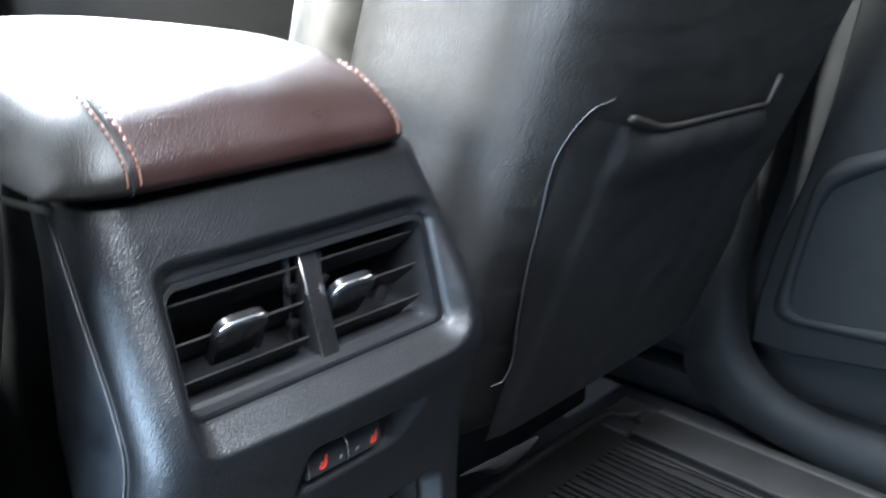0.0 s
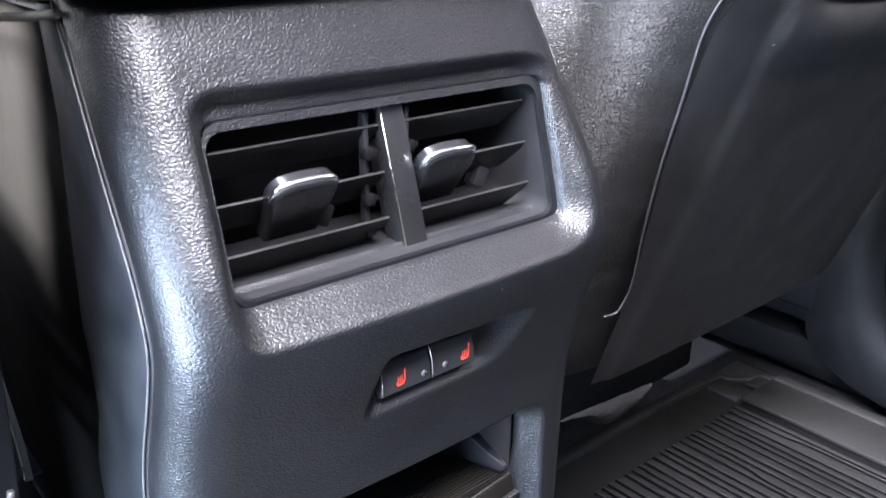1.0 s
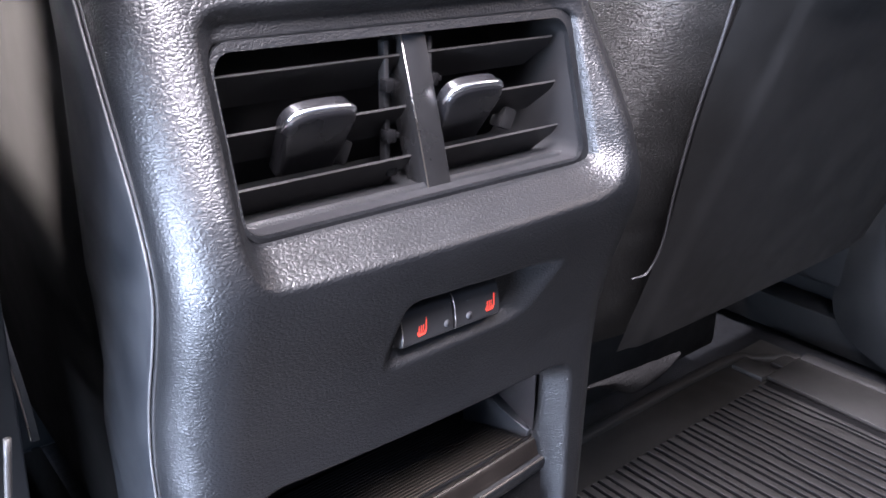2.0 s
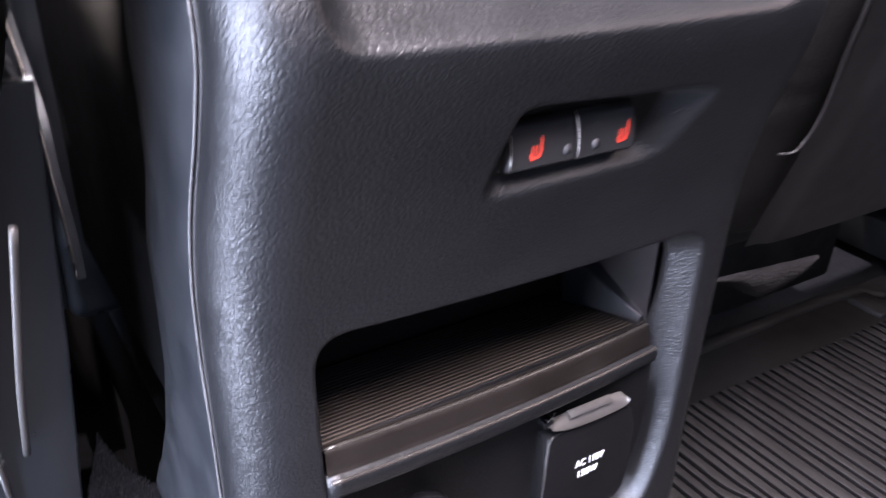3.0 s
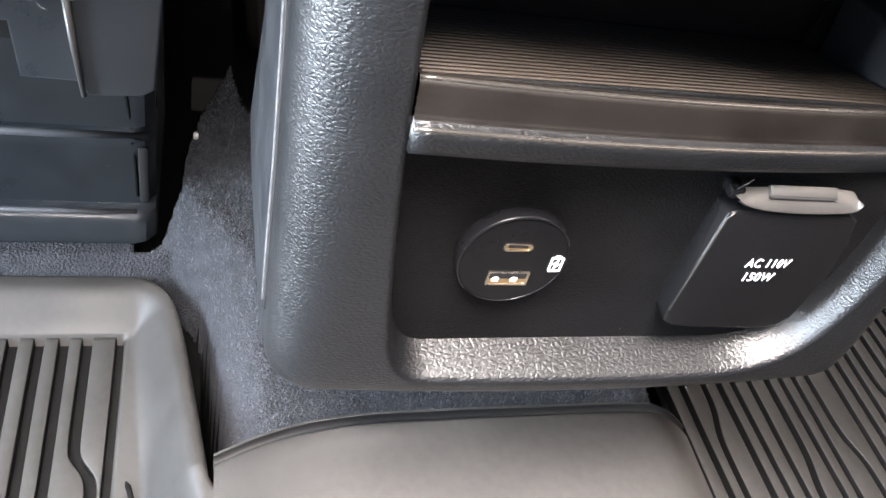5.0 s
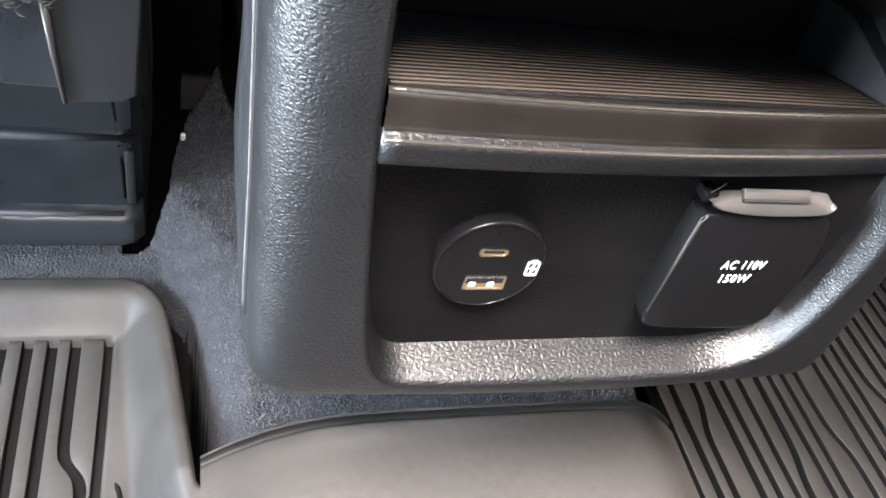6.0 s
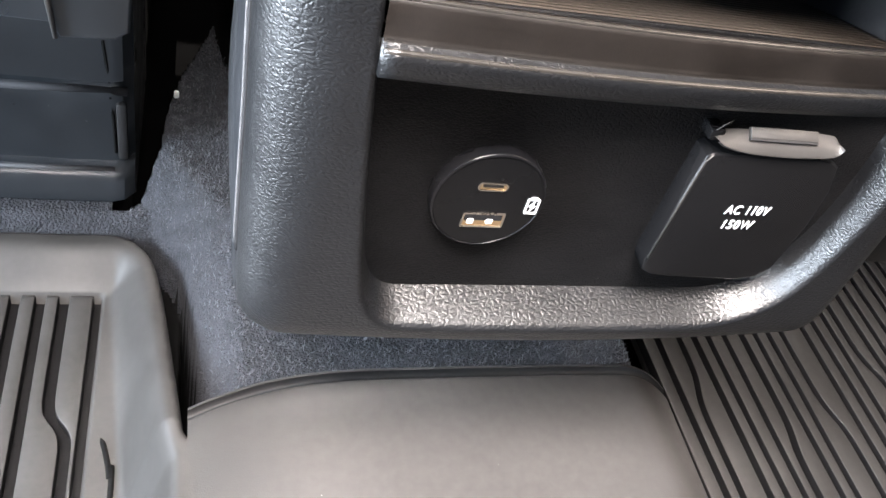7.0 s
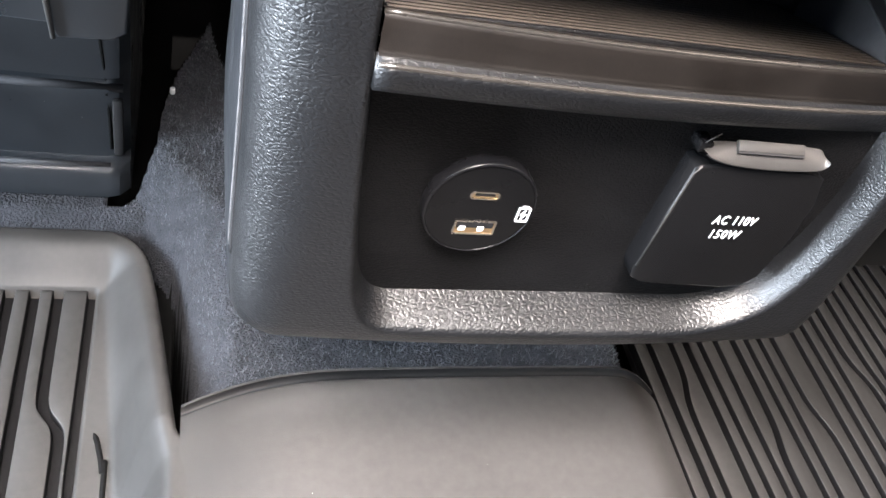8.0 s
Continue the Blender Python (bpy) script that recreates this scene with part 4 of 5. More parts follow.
    # cushion and base
    tube("cushion_bolster", spline(mx([(0.180, 0.200, 0.400), (0.172, 0.300, 0.418), (0.170, 0.450, 0.425), (0.180, 0.620, 0.415)]), 8), 0.044, M_LEATHER, st, "padded cushion bolster", 16)
    x0, x1 = sorted((side * 0.142, side * 0.56))
    box("cushion", x0, x1, 0.14, 0.62, 0.262, 0.40, M_LEATHER, st, 0.035, "black leather cushion", seg=4)
    x0, x1 = sorted((side * 0.185, side * 0.60))
    box("seat_base", x0, x1, 0.20, 0.56, 0.170, 0.262, M_POCKET, st, 0.008, "black seat base")
    if side < 0:
        shape = [(-0.54, 0.400), (-0.540, 0.234), (-0.1875, 0.234), (-0.1860, 0.2118), (-0.1665, 0.2112), (-0.1640, 0.2052), (-0.1450, 0.2062), (-0.1400, 0.2095), (-0.1335, 0.290), (-0.128, 0.400)]
        sharpen(part("rear_shield", extrude_poly(shape, 0.118, 0.124, None, 0.0012), M_TRIM, st, "dark plastic shield under the cushion"), 50)
        tube("shield_seam", [(-0.1680, 0.1168, 0.247), (-0.1670, 0.1168, 0.228), (-0.1650, 0.1168, 0.206)], 0.0013, M_GREYTAB, st, "pale worn edge on the shield", 6, lambda t: 1.2 - 0.5 * t)
        tube("fabric_roll", spline([(-0.1760, 0.108, 0.400), (-0.1755, 0.109, 0.340), (-0.1750, 0.110, 0.290), (-0.1735, 0.111, 0.258)], 8), 0.0062, M_GREYFELT, st, "pale grey fabric roll along the shield", 14)
        rng = random.Random(8)
        verts, faces = [], []
        for k in range(2600):
            x, z = rng.uniform(-0.31, -0.1665), rng.gauss(0.2555, 0.0042)
            y, an, ln = 0.1165 - 0.006 * math.exp(-((z - 0.2555) / 0.006) ** 2) * rng.uniform(0.4, 1), rng.gauss(0.1, 0.6), rng.uniform(0.003, 0.007)
            dx, dz, n = math.cos(an) * ln / 2, math.sin(an) * ln / 2, len(verts)
            w = 0.0005
            verts += [(x - dx, y + 0.001, z - dz), (x + dz * w / ln, y - 0.0006, z - w), (x + dx, y + 0.0008, z + dz), (x - dz * w / ln, y - 0.0008, z + w)]
            faces.append((n, n + 1, n + 2, n + 3))
        mesh_from("felt_band", verts, faces, M_GREYFELT, st, "woolly grey felt band across the shield")
        tube("edge_cord", spline([(-0.1585, 0.041, 0.305), (-0.156, 0.030, 0.340), (-0.150, 0.022, 0.390)], 8), 0.0013, M_GREYTAB, st, "dark cord along the backrest edge", 8)
        # block added low in the slot, its black standing for deep shade
        plan = [(-0.157, 0.205), (-0.1410, 0.205), (-0.1275, 0.274), (-0.1105, 0.331), (-0.098, 0.378), (-0.090, 1.20), (-0.157, 1.20)]
        bm = bmesh.new()
        lo, hi = [bm.verts.new((x, y, -0.084)) for x, y in plan], [bm.verts.new((x, y, -0.0600)) for x, y in plan]
        bm.faces.new(hi)
        bm.faces.new(lo[::-1])
        for q in range(len(plan)):
            bm.faces.new((lo[q], lo[(q + 1) % len(plan)], hi[(q + 1) % len(plan)], hi[q]))
        bmesh.ops.recalc_face_normals(bm, faces=bm.faces[:])
        sharpen(part("slot_block", bm, M_GAP_SHADE, st, "black block in the slot, shade in its colour"))
    else:
        # unseen dark sheet added where the cushion's shade falls
        box("shade_skirt", 0.150, 0.700, 0.285, 0.300, 0.020, 0.200, M_POCKET, st, 0.006, "added black skirt standing for the shade under the cushion")
    return st


seat(1, "black leather front passenger seat with a map pocket")


def buckle_stalk(parent):
    """The belt buckle's stalk in the gap between seat and console."""
    sec = spline([(-0.121, 0.260, 0.410), (-0.118, 0.215, 0.366), (-0.118, 0.198, 0.340), (-0.117, 0.185, 0.312), (-0.117, 0.178, 0.290)], 6)
    verts = []
    for i, p in enumerate(sec):
        w = 0.007 - 0.0045 * i / (len(sec) - 1)
        verts += [(p.x + dx, p.y + dy, p.z + dy * 0.4) for dx, dy in ((-0.002, -w), (0.002, -w), (0.002, w), (-0.002, w))]
    k = len(sec)
    faces = [(i * 4 + j, i * 4 + (j + 1) % 4, (i + 1) * 4 + (j + 1) % 4, (i + 1) * 4 + j) for i in range(k - 1) for j in range(4)] + [(3, 2, 1, 0), tuple((k - 1) * 4 + j for j in range(4))]
    mesh_from("buckle_stalk", verts, faces, M_TRIM, parent, "dark buckle stalk", smooth=False)
    # the stalk's glint is put in as a thin steel line
    tube("stalk_glint", [(p.x - 0.002, p.y - 0.006 + 0.004 * i / k, p.z) for i, p in enumerate(sec)], 0.0006, M_STEEL, parent, "thin steel line for the stalk's glint", 6)
    box("stalk_bracket", -0.165, -0.119, 0.240, 0.275, 0.385, 0.420, M_TRIM, parent, 0.004, "dark stalk bracket")


buckle_stalk(seat(-1, "black leather driver seat beside the console"))


# ------------------------------------------------------------------ rail cover beside the tunnel
def rail_cover():
    rc = thing("rail_cover", (-0.20, 0.20, 0.060), "dark blue-black plastic end cover of the driver seat rail", "rail cover")
    sec = [(0.206, 0.040), (0.1985, 0.0465), (0.1990, 0.0520), (0.2015, 0.0570), (0.2025, 0.0600), (0.2048, 0.0622), (0.2095, 0.0636), (0.2118, 0.0650), (0.2126, 0.0690), (0.2126, 0.1020), (0.2130, 0.1055), (0.2148, 0.1095), (0.2185, 0.1125), (0.2205, 0.1200), (0.2260, 0.1650), (0.2310, 0.2100), (0.32, 0.210), (0.32, 0.040)]
    xs = (-0.320, -0.158, -0.152, -0.147)
    for name, s in (("base_step", sec[:8] + [(0.32, 0.0650), (0.32, 0.040)]), ("cover", sec[7:17] + [(0.32, 0.0655)])):
        verts, k = [], len(s)
        for i, x in enumerate(xs):
            sh = (0, 0, 0.002, 0.008)[i]
            verts += [(x, y + sh, z) for y, z in s]
        faces = [(i * k + j, i * k + (j + 1) % k, (i + 1) * k + (j + 1) % k, (i + 1) * k + j) for i in range(3) for j in range(k)]
        faces += [tuple(range(k))[::-1], tuple(3 * k + j for j in range(k))]
        sharpen(mesh_from(name, verts, faces, M_TRIM, rc), 30)
    tube("joint", [(-0.1612, 0.2228, 0.135), (-0.1590, 0.2202, 0.1135), (-0.1582, 0.2140, 0.1060), (-0.1572, 0.2130, 0.095), (-0.1565, 0.2130, 0.070)], 0.0010, M_GAP_SHADE, rc, "dark joint near the cover's end", 6)
    # pale grey cords paint the highlights on the cover's two ridges
    tube("ridge", [(-0.320, 0.2158, 0.1092), (-0.200, 0.2158, 0.1090), (-0.1500, 0.2170, 0.1086)], 0.0024, M_WEDGE, rc, "upper ridge, its highlight in the pale colour", 12)
    tube("ridge", [(-0.320, 0.2070, 0.0622), (-0.200, 0.2070, 0.0622), (-0.1570, 0.2075, 0.0620)], 0.0018, M_WEDGE, rc, "lower ridge, its highlight in the pale colour", 12)
    box("end_cap", -0.1555, -0.1500, 0.2112, 0.216, 0.066, 0.104, M_SLAT, rc, 0.0015, "rubbed end cap")
    return rc


rail_cover()


# ------------------------------------------------------------------ floor
def floor_z(x, y):
    """Carpeted floor: the raised tunnel in its middle, and the well under the driver seat."""
    wide = 0.150 + 0.035 * float(smoothstep((y - 0.15) / 0.07)) * (x < 0)
    t = float(smoothstep((wide - abs(x - XC)) / 0.055))
    z = -0.004 + 0.078 * t + 0.0012 * noise.noise((x * 60, y * 60, 0)) + 0.0008 * noise.noise((x * 220, y * 220, 7))
    side = float(np.interp(y, [0.033, 0.08, 0.12, 0.14, 0.161, 0.19], [-0.1177, -0.1225, -0.127, -0.1295, -0.133, -0.1375]))
    gap = float(smoothstep((side + 0.0125 * float(smoothstep((0.19 - y) / 0.03)) - x) / 0.003)) * float(smoothstep((y - 0.028) / 0.006)) * float(smoothstep((0.19 - y) / 0.012))
    if x > -0.16:
        z -= 0.09 * gap
    # a hump of carpet along the far edge of the mat, on which the rail cover stands
    if x < -0.12:
        z = max(z, 0.044 * float(smoothstep((y - 0.178) / 0.014)) * float(smoothstep((0.36 - y) / 0.03)) * float(smoothstep((x + 0.36) / 0.03)))
    # the dark slot beside the seat rail
    edge_x = float(np.interp(y, [0.195, 0.199, 0.207, 0.217, 0.250, 0.285, 0.329, 0.375, 0.45], [-0.150, -0.146, -0.139, -0.134, -0.131, -0.124, -0.109, -0.099, -0.09]))
    if y > 0.195 and -0.158 < x < edge_x:
        z = -0.085 + (z + 0.085) * (1 - float(smoothstep((edge_x - x) / 0.003)) * float(smoothstep((y - 0.195) / 0.003)))
    # a dark sliver between the carpet and the console's side
    edge_c = float(np.interp(y, [0.270, 0.285, 0.300, 0.320, 0.345, 0.372, 0.42], [-0.0860, -0.0925, -0.0985, -0.1025, -0.1050, -0.1075, -0.110]))
    if y > 0.270 and edge_c < x < -0.06:
        z = -0.085 + (z + 0.085) * (1 - float(smoothstep((x - edge_c) / 0.003)) * float(smoothstep((y - 0.270) / 0.006)))
    return z


xs_ = np.unique(np.round(np.concatenate([np.arange(-0.86, 0.861, 0.04), np.arange(-0.20, 0.20, 0.004), np.arange(-0.16, -0.09, 0.0015)]), 4))
ys_ = np.unique(np.round(np.concatenate([np.arange(-1.05, 1.36, 0.05), np.arange(0.0, 0.46, 0.004), np.arange(0.17, 0.23, 0.002)]), 4))
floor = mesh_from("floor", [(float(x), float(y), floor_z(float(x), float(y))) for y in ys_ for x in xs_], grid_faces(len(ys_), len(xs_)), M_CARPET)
floor.data.materials.append(M_GAP_SHADE)
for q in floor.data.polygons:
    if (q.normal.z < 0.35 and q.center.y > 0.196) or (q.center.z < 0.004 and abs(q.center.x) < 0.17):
        q.material_index = 1                    # slot walls and gap floors coloured black for their shade
tagged(floor, "dark blue-black cut-pile carpet with crumbs and lint", "floor", kind="structure")


def carpet_pile():
    """Short upright fibres where the carpet shows between mats and console."""
    rng = random.Random(21)
    verts, faces = [], []
    for k in range(42000):
        x, y = rng.uniform(-0.150, 0.150), rng.uniform(0.02, 0.40)
        if y > 0.30 and x > -0.09 or (y > 0.12 and abs(x) < 0.085) or (x > 0.105 and y < 0.075):
            continue
        z = floor_z(x, y)
        if z < 0.012 + 0.02 * (y > 0.2) or abs(floor_z(x - 0.004, y) - z) > 0.012:
            continue
        a, h, w = rng.uniform(0, 6.283), rng.uniform(0.0012, 0.0034), 0.00022
        dx, dy = math.cos(a) * w, math.sin(a) * w
        lx, ly = rng.gauss(0, 0.0013), rng.gauss(0, 0.0013)
        n = len(verts)
        verts += [(x - dx, y - dy, z - 0.0005), (x + dx, y + dy, z - 0.0005), (x + lx, y + ly, z + h)]
        faces.append((n, n + 1, n + 2))
    me = bpy.data.meshes.new("carpet_pile")
    me.from_pydata(verts, [], faces)
    me.materials.append(M_PILE)
    ob = new("carpet_pile", me)
    ob.parent = floor
    ob["label"] = "fuzzy blue-grey carpet fibres"


carpet_pile()


def tunnel_mat():
    """The smooth rubber cover over the tunnel, with a turned-down front edge."""
    m = thing("tunnel_mat", (XC, -0.2, 0.075), "smooth grey-brown rubber mat over the tunnel", "floor mat")
    n = 70

    def top(x):
        u = (x + 0.004) / 0.112
        return 0.0870 - 0.006 * max(0, (u - 0.84) / 0.16) ** 2 - 0.0015 * max(0, (-u - 0.6) / 0.4) ** 2
    front = lambda x: 0.0552 - (0.0175 * abs((x + 0.004) / 0.112) ** 3.2 if x < 0 else 0.0045 * ((x + 0.004) / 0.112) ** 10)
    verts = []
    prof = ((0.0, -0.010), (-0.0006, -0.0024), (0.0002, 0.0004), (0.0015, 0.0005), (0.0021, -0.0030), (0.0046, -0.0032), (0.0056, -0.0008), (0.0068, 0.0), (0.02, 0), (0.05, 0), (0.09, 0), (0.14, 0), (0.22, 0), (0.36, 0), (0.6, 0))
    for dy, dz in prof:
        for i in range(n + 1):
            x = -0.116 + 0.2305 * i / n
            y = front(x) - dy
            verts.append((x, y, top(x) + dz + 0.0006 * noise.noise((x * 25, y * 25, 3))))
    fs = [f[::-1] for f in grid_faces(len(prof), n + 1)]
    mesh_from("mat_cover", verts, fs[6 * n:], M_DUSTY_SHADED, m)
    # the channel's shade comes from its darker colour
    mesh_from("mat_channel", verts, fs[3 * n:6 * n], M_CHANNEL_SHADE, m, "channel behind the front edge, shade in its dark colour")
    mesh_from("mat_lip", verts, fs[:3 * n], M_DUSTY_SHADED, m, "worn turned-down front lip")
    vs = []
    for j in range(25):
        y = 0.0430 - 0.60 * j / 24
        vs += [(0.1143 + dx, y, zz) for dx, zz in ((0, 0.0756), (0.0022, 0.070), (0.0040, 0.045), (0.0045, 0.010))]
    mesh_from("mat_skirt", vs, grid_faces(25, 4), M_RUBBER, m)
    return m


tunnel_mat()


def ribs(name, grooves, gw, y0, y1, z, h, parent, seed, jogs=0.3, lean=0.0, bend=0.0065):
    """Moulded wood-grain strips between narrow grooves; here and there a groove steps aside. A groove is (x, [(y, shift), ...])."""
    rng = random.Random(seed)
    n = max(24, int((y1 - y0) / 0.003))
    ys = [y0 + (y1 - y0) * i / n for i in range(n + 1)]
    lines = []
    for x, steps in grooves:
        steps = list(steps)
        if not steps and rng.random() < jogs:
            steps = [(rng.uniform(y0 + 0.03, y1 - 0.03), rng.choice((-0.0050, 0.0050))) for _ in range(1 + (rng.random() < 0.4))]
        w = gw * rng.uniform(0.9, 1.1)
        ph = rng.uniform(0, 50)
        lines.append(([x + lean * (0.115 - y) + 0.0006 * noise.noise((x * 12, y * 9, ph)) + sum(s * 0.5 * (1 - math.tanh((y - k) / bend)) for k, s in steps) for y in ys], w / 2))
    verts, faces = [], []
    for (a, wa), (c, wc) in zip(lines[:-1], lines[1:]):
        base = len(verts)
        for i, y in enumerate(ys):
            xa, xb = a[i] + wa, c[i] - wc
            if xb < xa + 0.0012:
                xa = xb = (xa + xb) / 2
                xa, xb = xa - 0.0006, xb + 0.0006
            e = min(0.0004, (xb - xa) * 0.25)
            top = z + h * min(1.0, (n - i) / 1.2 + 0.1)
            verts += [(xa - 0.0002, y, z), (xa, y, top - e), (xa + e * 0.35, y, top - e * 0.3), (xa + e, y, top), (xb - e, y, top), (xb - e * 0.35, y, top - e * 0.3), (xb, y, top - e), (xb + 0.0002, y, z)]
        faces += [(base + i * 8 + k, base + i * 8 + k + 1, base + (i + 1) * 8 + k + 1, base + (i + 1) * 8 + k) for i in range(n) for k in range(7)]
        faces.append(tuple(base + n * 8 + k for k in range(8)))
    ob = mesh_from(name, verts, faces, M_RUBBER, parent, "raised grey wood-grain ribs with sides coloured dark for shade")
    # steep rib sides take the dark groove colour in place of shade
    ob.data.materials.append(M_GROOVE_SHADE)
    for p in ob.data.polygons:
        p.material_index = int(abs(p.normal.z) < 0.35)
    return ob


def groove_list(x0, x1, widths, seed):
    out, x, k = [], x0, 0
    while x < x1:
        out.append((x, ()))
        x += widths[k % len(widths)]
        k += 1
    return out


def floor_mat(side, label, inner, outer, z, y1):
    """A moulded rubber mat: tray floor, ribs and a raised, rounded rim."""
    m = thing("floor_mat", (side * 0.4, -0.2, 0.02), label, "floor mat", "rubber floor mats")
    x0, x1 = sorted((side * inner, side * outer))
    y0 = -0.62
    box("tray", x0, x1, y0, y1, z - 0.006, z, M_RUBBER, m, 0.001)
    return m, x0, x1, y0


# left mat: a tray whose rim climbs the side of the tunnel
def left_mat():
    m = thing("floor_mat", (-0.4, -0.2, 0.006), "ribbed grey rubber floor mat whose rounded rim climbs the tunnel", "floor mat", "rubber floor mats")
    tray = 0.0165
    xs = np.unique(np.round(np.concatenate([np.arange(-0.72, -0.20, 0.03), np.arange(-0.17, -0.1, 0.0015)]), 4))
    ys = np.unique(np.round(np.concatenate([np.arange(-0.62, 0.0, 0.03), np.arange(0.0, 0.193, 0.0015)]), 4))
    verts = []
    out = np.zeros((len(ys), len(xs)))
    for r, y in enumerate(ys):
        side = float(np.interp(y, [-0.05, 0.015, 0.033, 0.08, 0.12, 0.14, 0.161, 0.19], [-0.1125, -0.1135, -0.1177, -0.1225, -0.127, -0.1295, -0.133, -0.1375]))
        high = float(np.interp(y, [-0.05, 0.033, 0.08, 0.12, 0.14, 0.161, 0.19], [0.0862, 0.0854, 0.063, 0.047, 0.040, 0.034, 0.032]))
        def away(x, y):
            """Distance inward from the mat's outer edge."""
            d1, d2, q = 0.1885 - y, (side - x) * 1.32, 0.030
            return q - math.hypot(max(q - d1, 0), max(q - d2, 0)) if d1 < q and d2 < q else min(d1, d2)
        for c, x in enumerate(xs):
            d = away(x, y)
            out[r, c] = d
            px, py = float(x), float(y)
            if d < 0:
                gx, gy = (away(x + 1e-4, y) - d) * 1e4, (away(x, y + 1e-4) - d) * 1e4
                px, py = px - d * gx / (gx * gx + gy * gy), py - d * gy / (gx * gx + gy * gy)
                d = 0.0
            g = float(smoothstep((0.0365 - d) / 0.029))
            drop = 0.010 * float(smoothstep((0.0030 - d) / 0.003)) ** 2 * float(smoothstep((y - 0.022) / 0.010))
            well = x < -0.1610 and y < 0.1560
            verts.append((px, py, tray + (high - tray) * g - drop - (0.0068 * (1 - g) if well else 0)))
    gone = np.zeros((len(ys) - 1, len(xs) - 1), bool)
    for r in range(len(ys) - 1):
        for c in range(len(xs) - 1):
            gone[r, c] = out[r:r + 2, c:c + 2].max() <= 0
    mesh_from("tray", verts, grid_faces(len(ys), len(xs), gone), M_RUBBER, m, "moulded rubber tray")
    grooves = [(x - 0.0030, s) for x, s in groove_list(-0.4995, -0.2080, (0.0131, 0.0115, 0.0115, 0.016), 5)]
    grooves += [(-0.2045, ()), (-0.1922, ()), (-0.1808, ((0.075, 0.0100),)), (-0.1635, ((0.03, 0.002),))]
    ribs("ribs", grooves, 0.0060, -0.40, 0.1585, tray - 0.0068, 0.0068, m, 5, 0.15)
    # floor between the ribs coloured near-black, as the grooves lie in shade
    box("groove_floor", -0.5050, -0.1618, -0.40, 0.1575, tray - 0.0080, tray - 0.0063, M_GROOVE_SHADE, m, 0, "black groove floor, shade put into its colour")
    # this groove's shade is laid on as a black cord
    tube("end_groove", spline([(-0.1553, 0.0665, 0.0163), (-0.1530, 0.060, 0.0163), (-0.1500, 0.045, 0.0163), (-0.1488, 0.020, 0.0163), (-0.1488, -0.30, 0.0163)], 6), 0.0014, M_GAP_SHADE, m, "short groove drawn as a black cord for its shade", 8, lambda t: min(1, 0.3 + 6 * t))
    return m


left_mat()


def rim(name, path, width, height, parent, z):
    """A rounded raised rim along a path in the plan; its section is a flattened hump."""
    P = spline([(x, y, 0) for x, y in path], 8)
    sec = [(-0.5, 0.0), (-0.47, 0.45), (-0.40, 0.80), (-0.25, 0.97), (0, 1.0), (0.25, 0.97), (0.40, 0.80), (0.47, 0.45), (0.5, 0.0)]
    verts = []
    for i, p in enumerate(P):
        d = (P[min(i + 1, len(P) - 1)] - P[max(i - 1, 0)]).normalized()
        s = Vector((d.y, -d.x, 0))
        verts += [(p.x + s.x * o * width, p.y + s.y * o * width, z + h * height) for o, h in sec]
    k = len(sec)
    faces = [(i * k + j, i * k + j + 1, (i + 1) * k + j + 1, (i + 1) * k + j) for i in range(len(P) - 1) for j in range(k - 1)]
    return mesh_from(name, verts, faces, M_RUBBER, parent, "rounded raised rim")


rm, rx0, rx1, ry0 = floor_mat(1, "ribbed grey rubber floor mat with a low rim by the door", 0.148, 0.752, 0.024, 0.25)
GRAIN = [(0.1455, ()), (0.1578, ()), (0.1734, ((0.076, -0.0062),)), (0.1842, ()), (0.1944, ()), (0.2059, ()), (0.2193, ((0.040, -0.0045),)), (0.2298, ()), (0.2399, ()), (0.2500, ((0.054, 0.0068),)),
         (0.2685, ()), (0.2793, ()), (0.2902, ()), (0.2996, ((0.086, 0.0080),)), (0.3127, ((0.084, 0.0030),)), (0.3237, ())]
ribs("ribs", GRAIN + groove_list(0.3352, 0.648, (0.0119, 0.0100, 0.0112, 0.0150), 11), 0.0043, -0.40, 0.186, 0.024, 0.0070, rm, 11, 0.25, 0.012, 0.011)
# groove shade painted as a near-black sheet under the ribs
box("groove_floor", 0.1500, 0.664, -0.40, 0.186, 0.0235, 0.0246, M_GROOVE_SHADE, rm, 0, "black groove floor, shade put into its colour")
box("border", 0.664, 0.738, -0.40, 0.190, 0.0236, 0.0306, M_RUBBER, rm, 0.003, "flat raised border")
rim("rim", [(0.742, 0.185), (0.744, 0.0), (0.744, -0.3), (0.744, -0.58)], 0.022, 0.012, rm, 0.022)
rim("rim", [(0.155, 0.246), (0.40, 0.246), (0.660, 0.244), (0.700, 0.225), (0.742, 0.192)], 0.016, 0.008, rm, 0.022)
for tx in (0.672, 0.715):
    box("clip_tab", tx - 0.016, tx + 0.016, 0.190 - (tx - 0.672) * 0.6, 0.232 - (tx - 0.672) * 0.6, 0.022, 0.030, M_RUBBER, rm, 0.003, "raised clip tab")


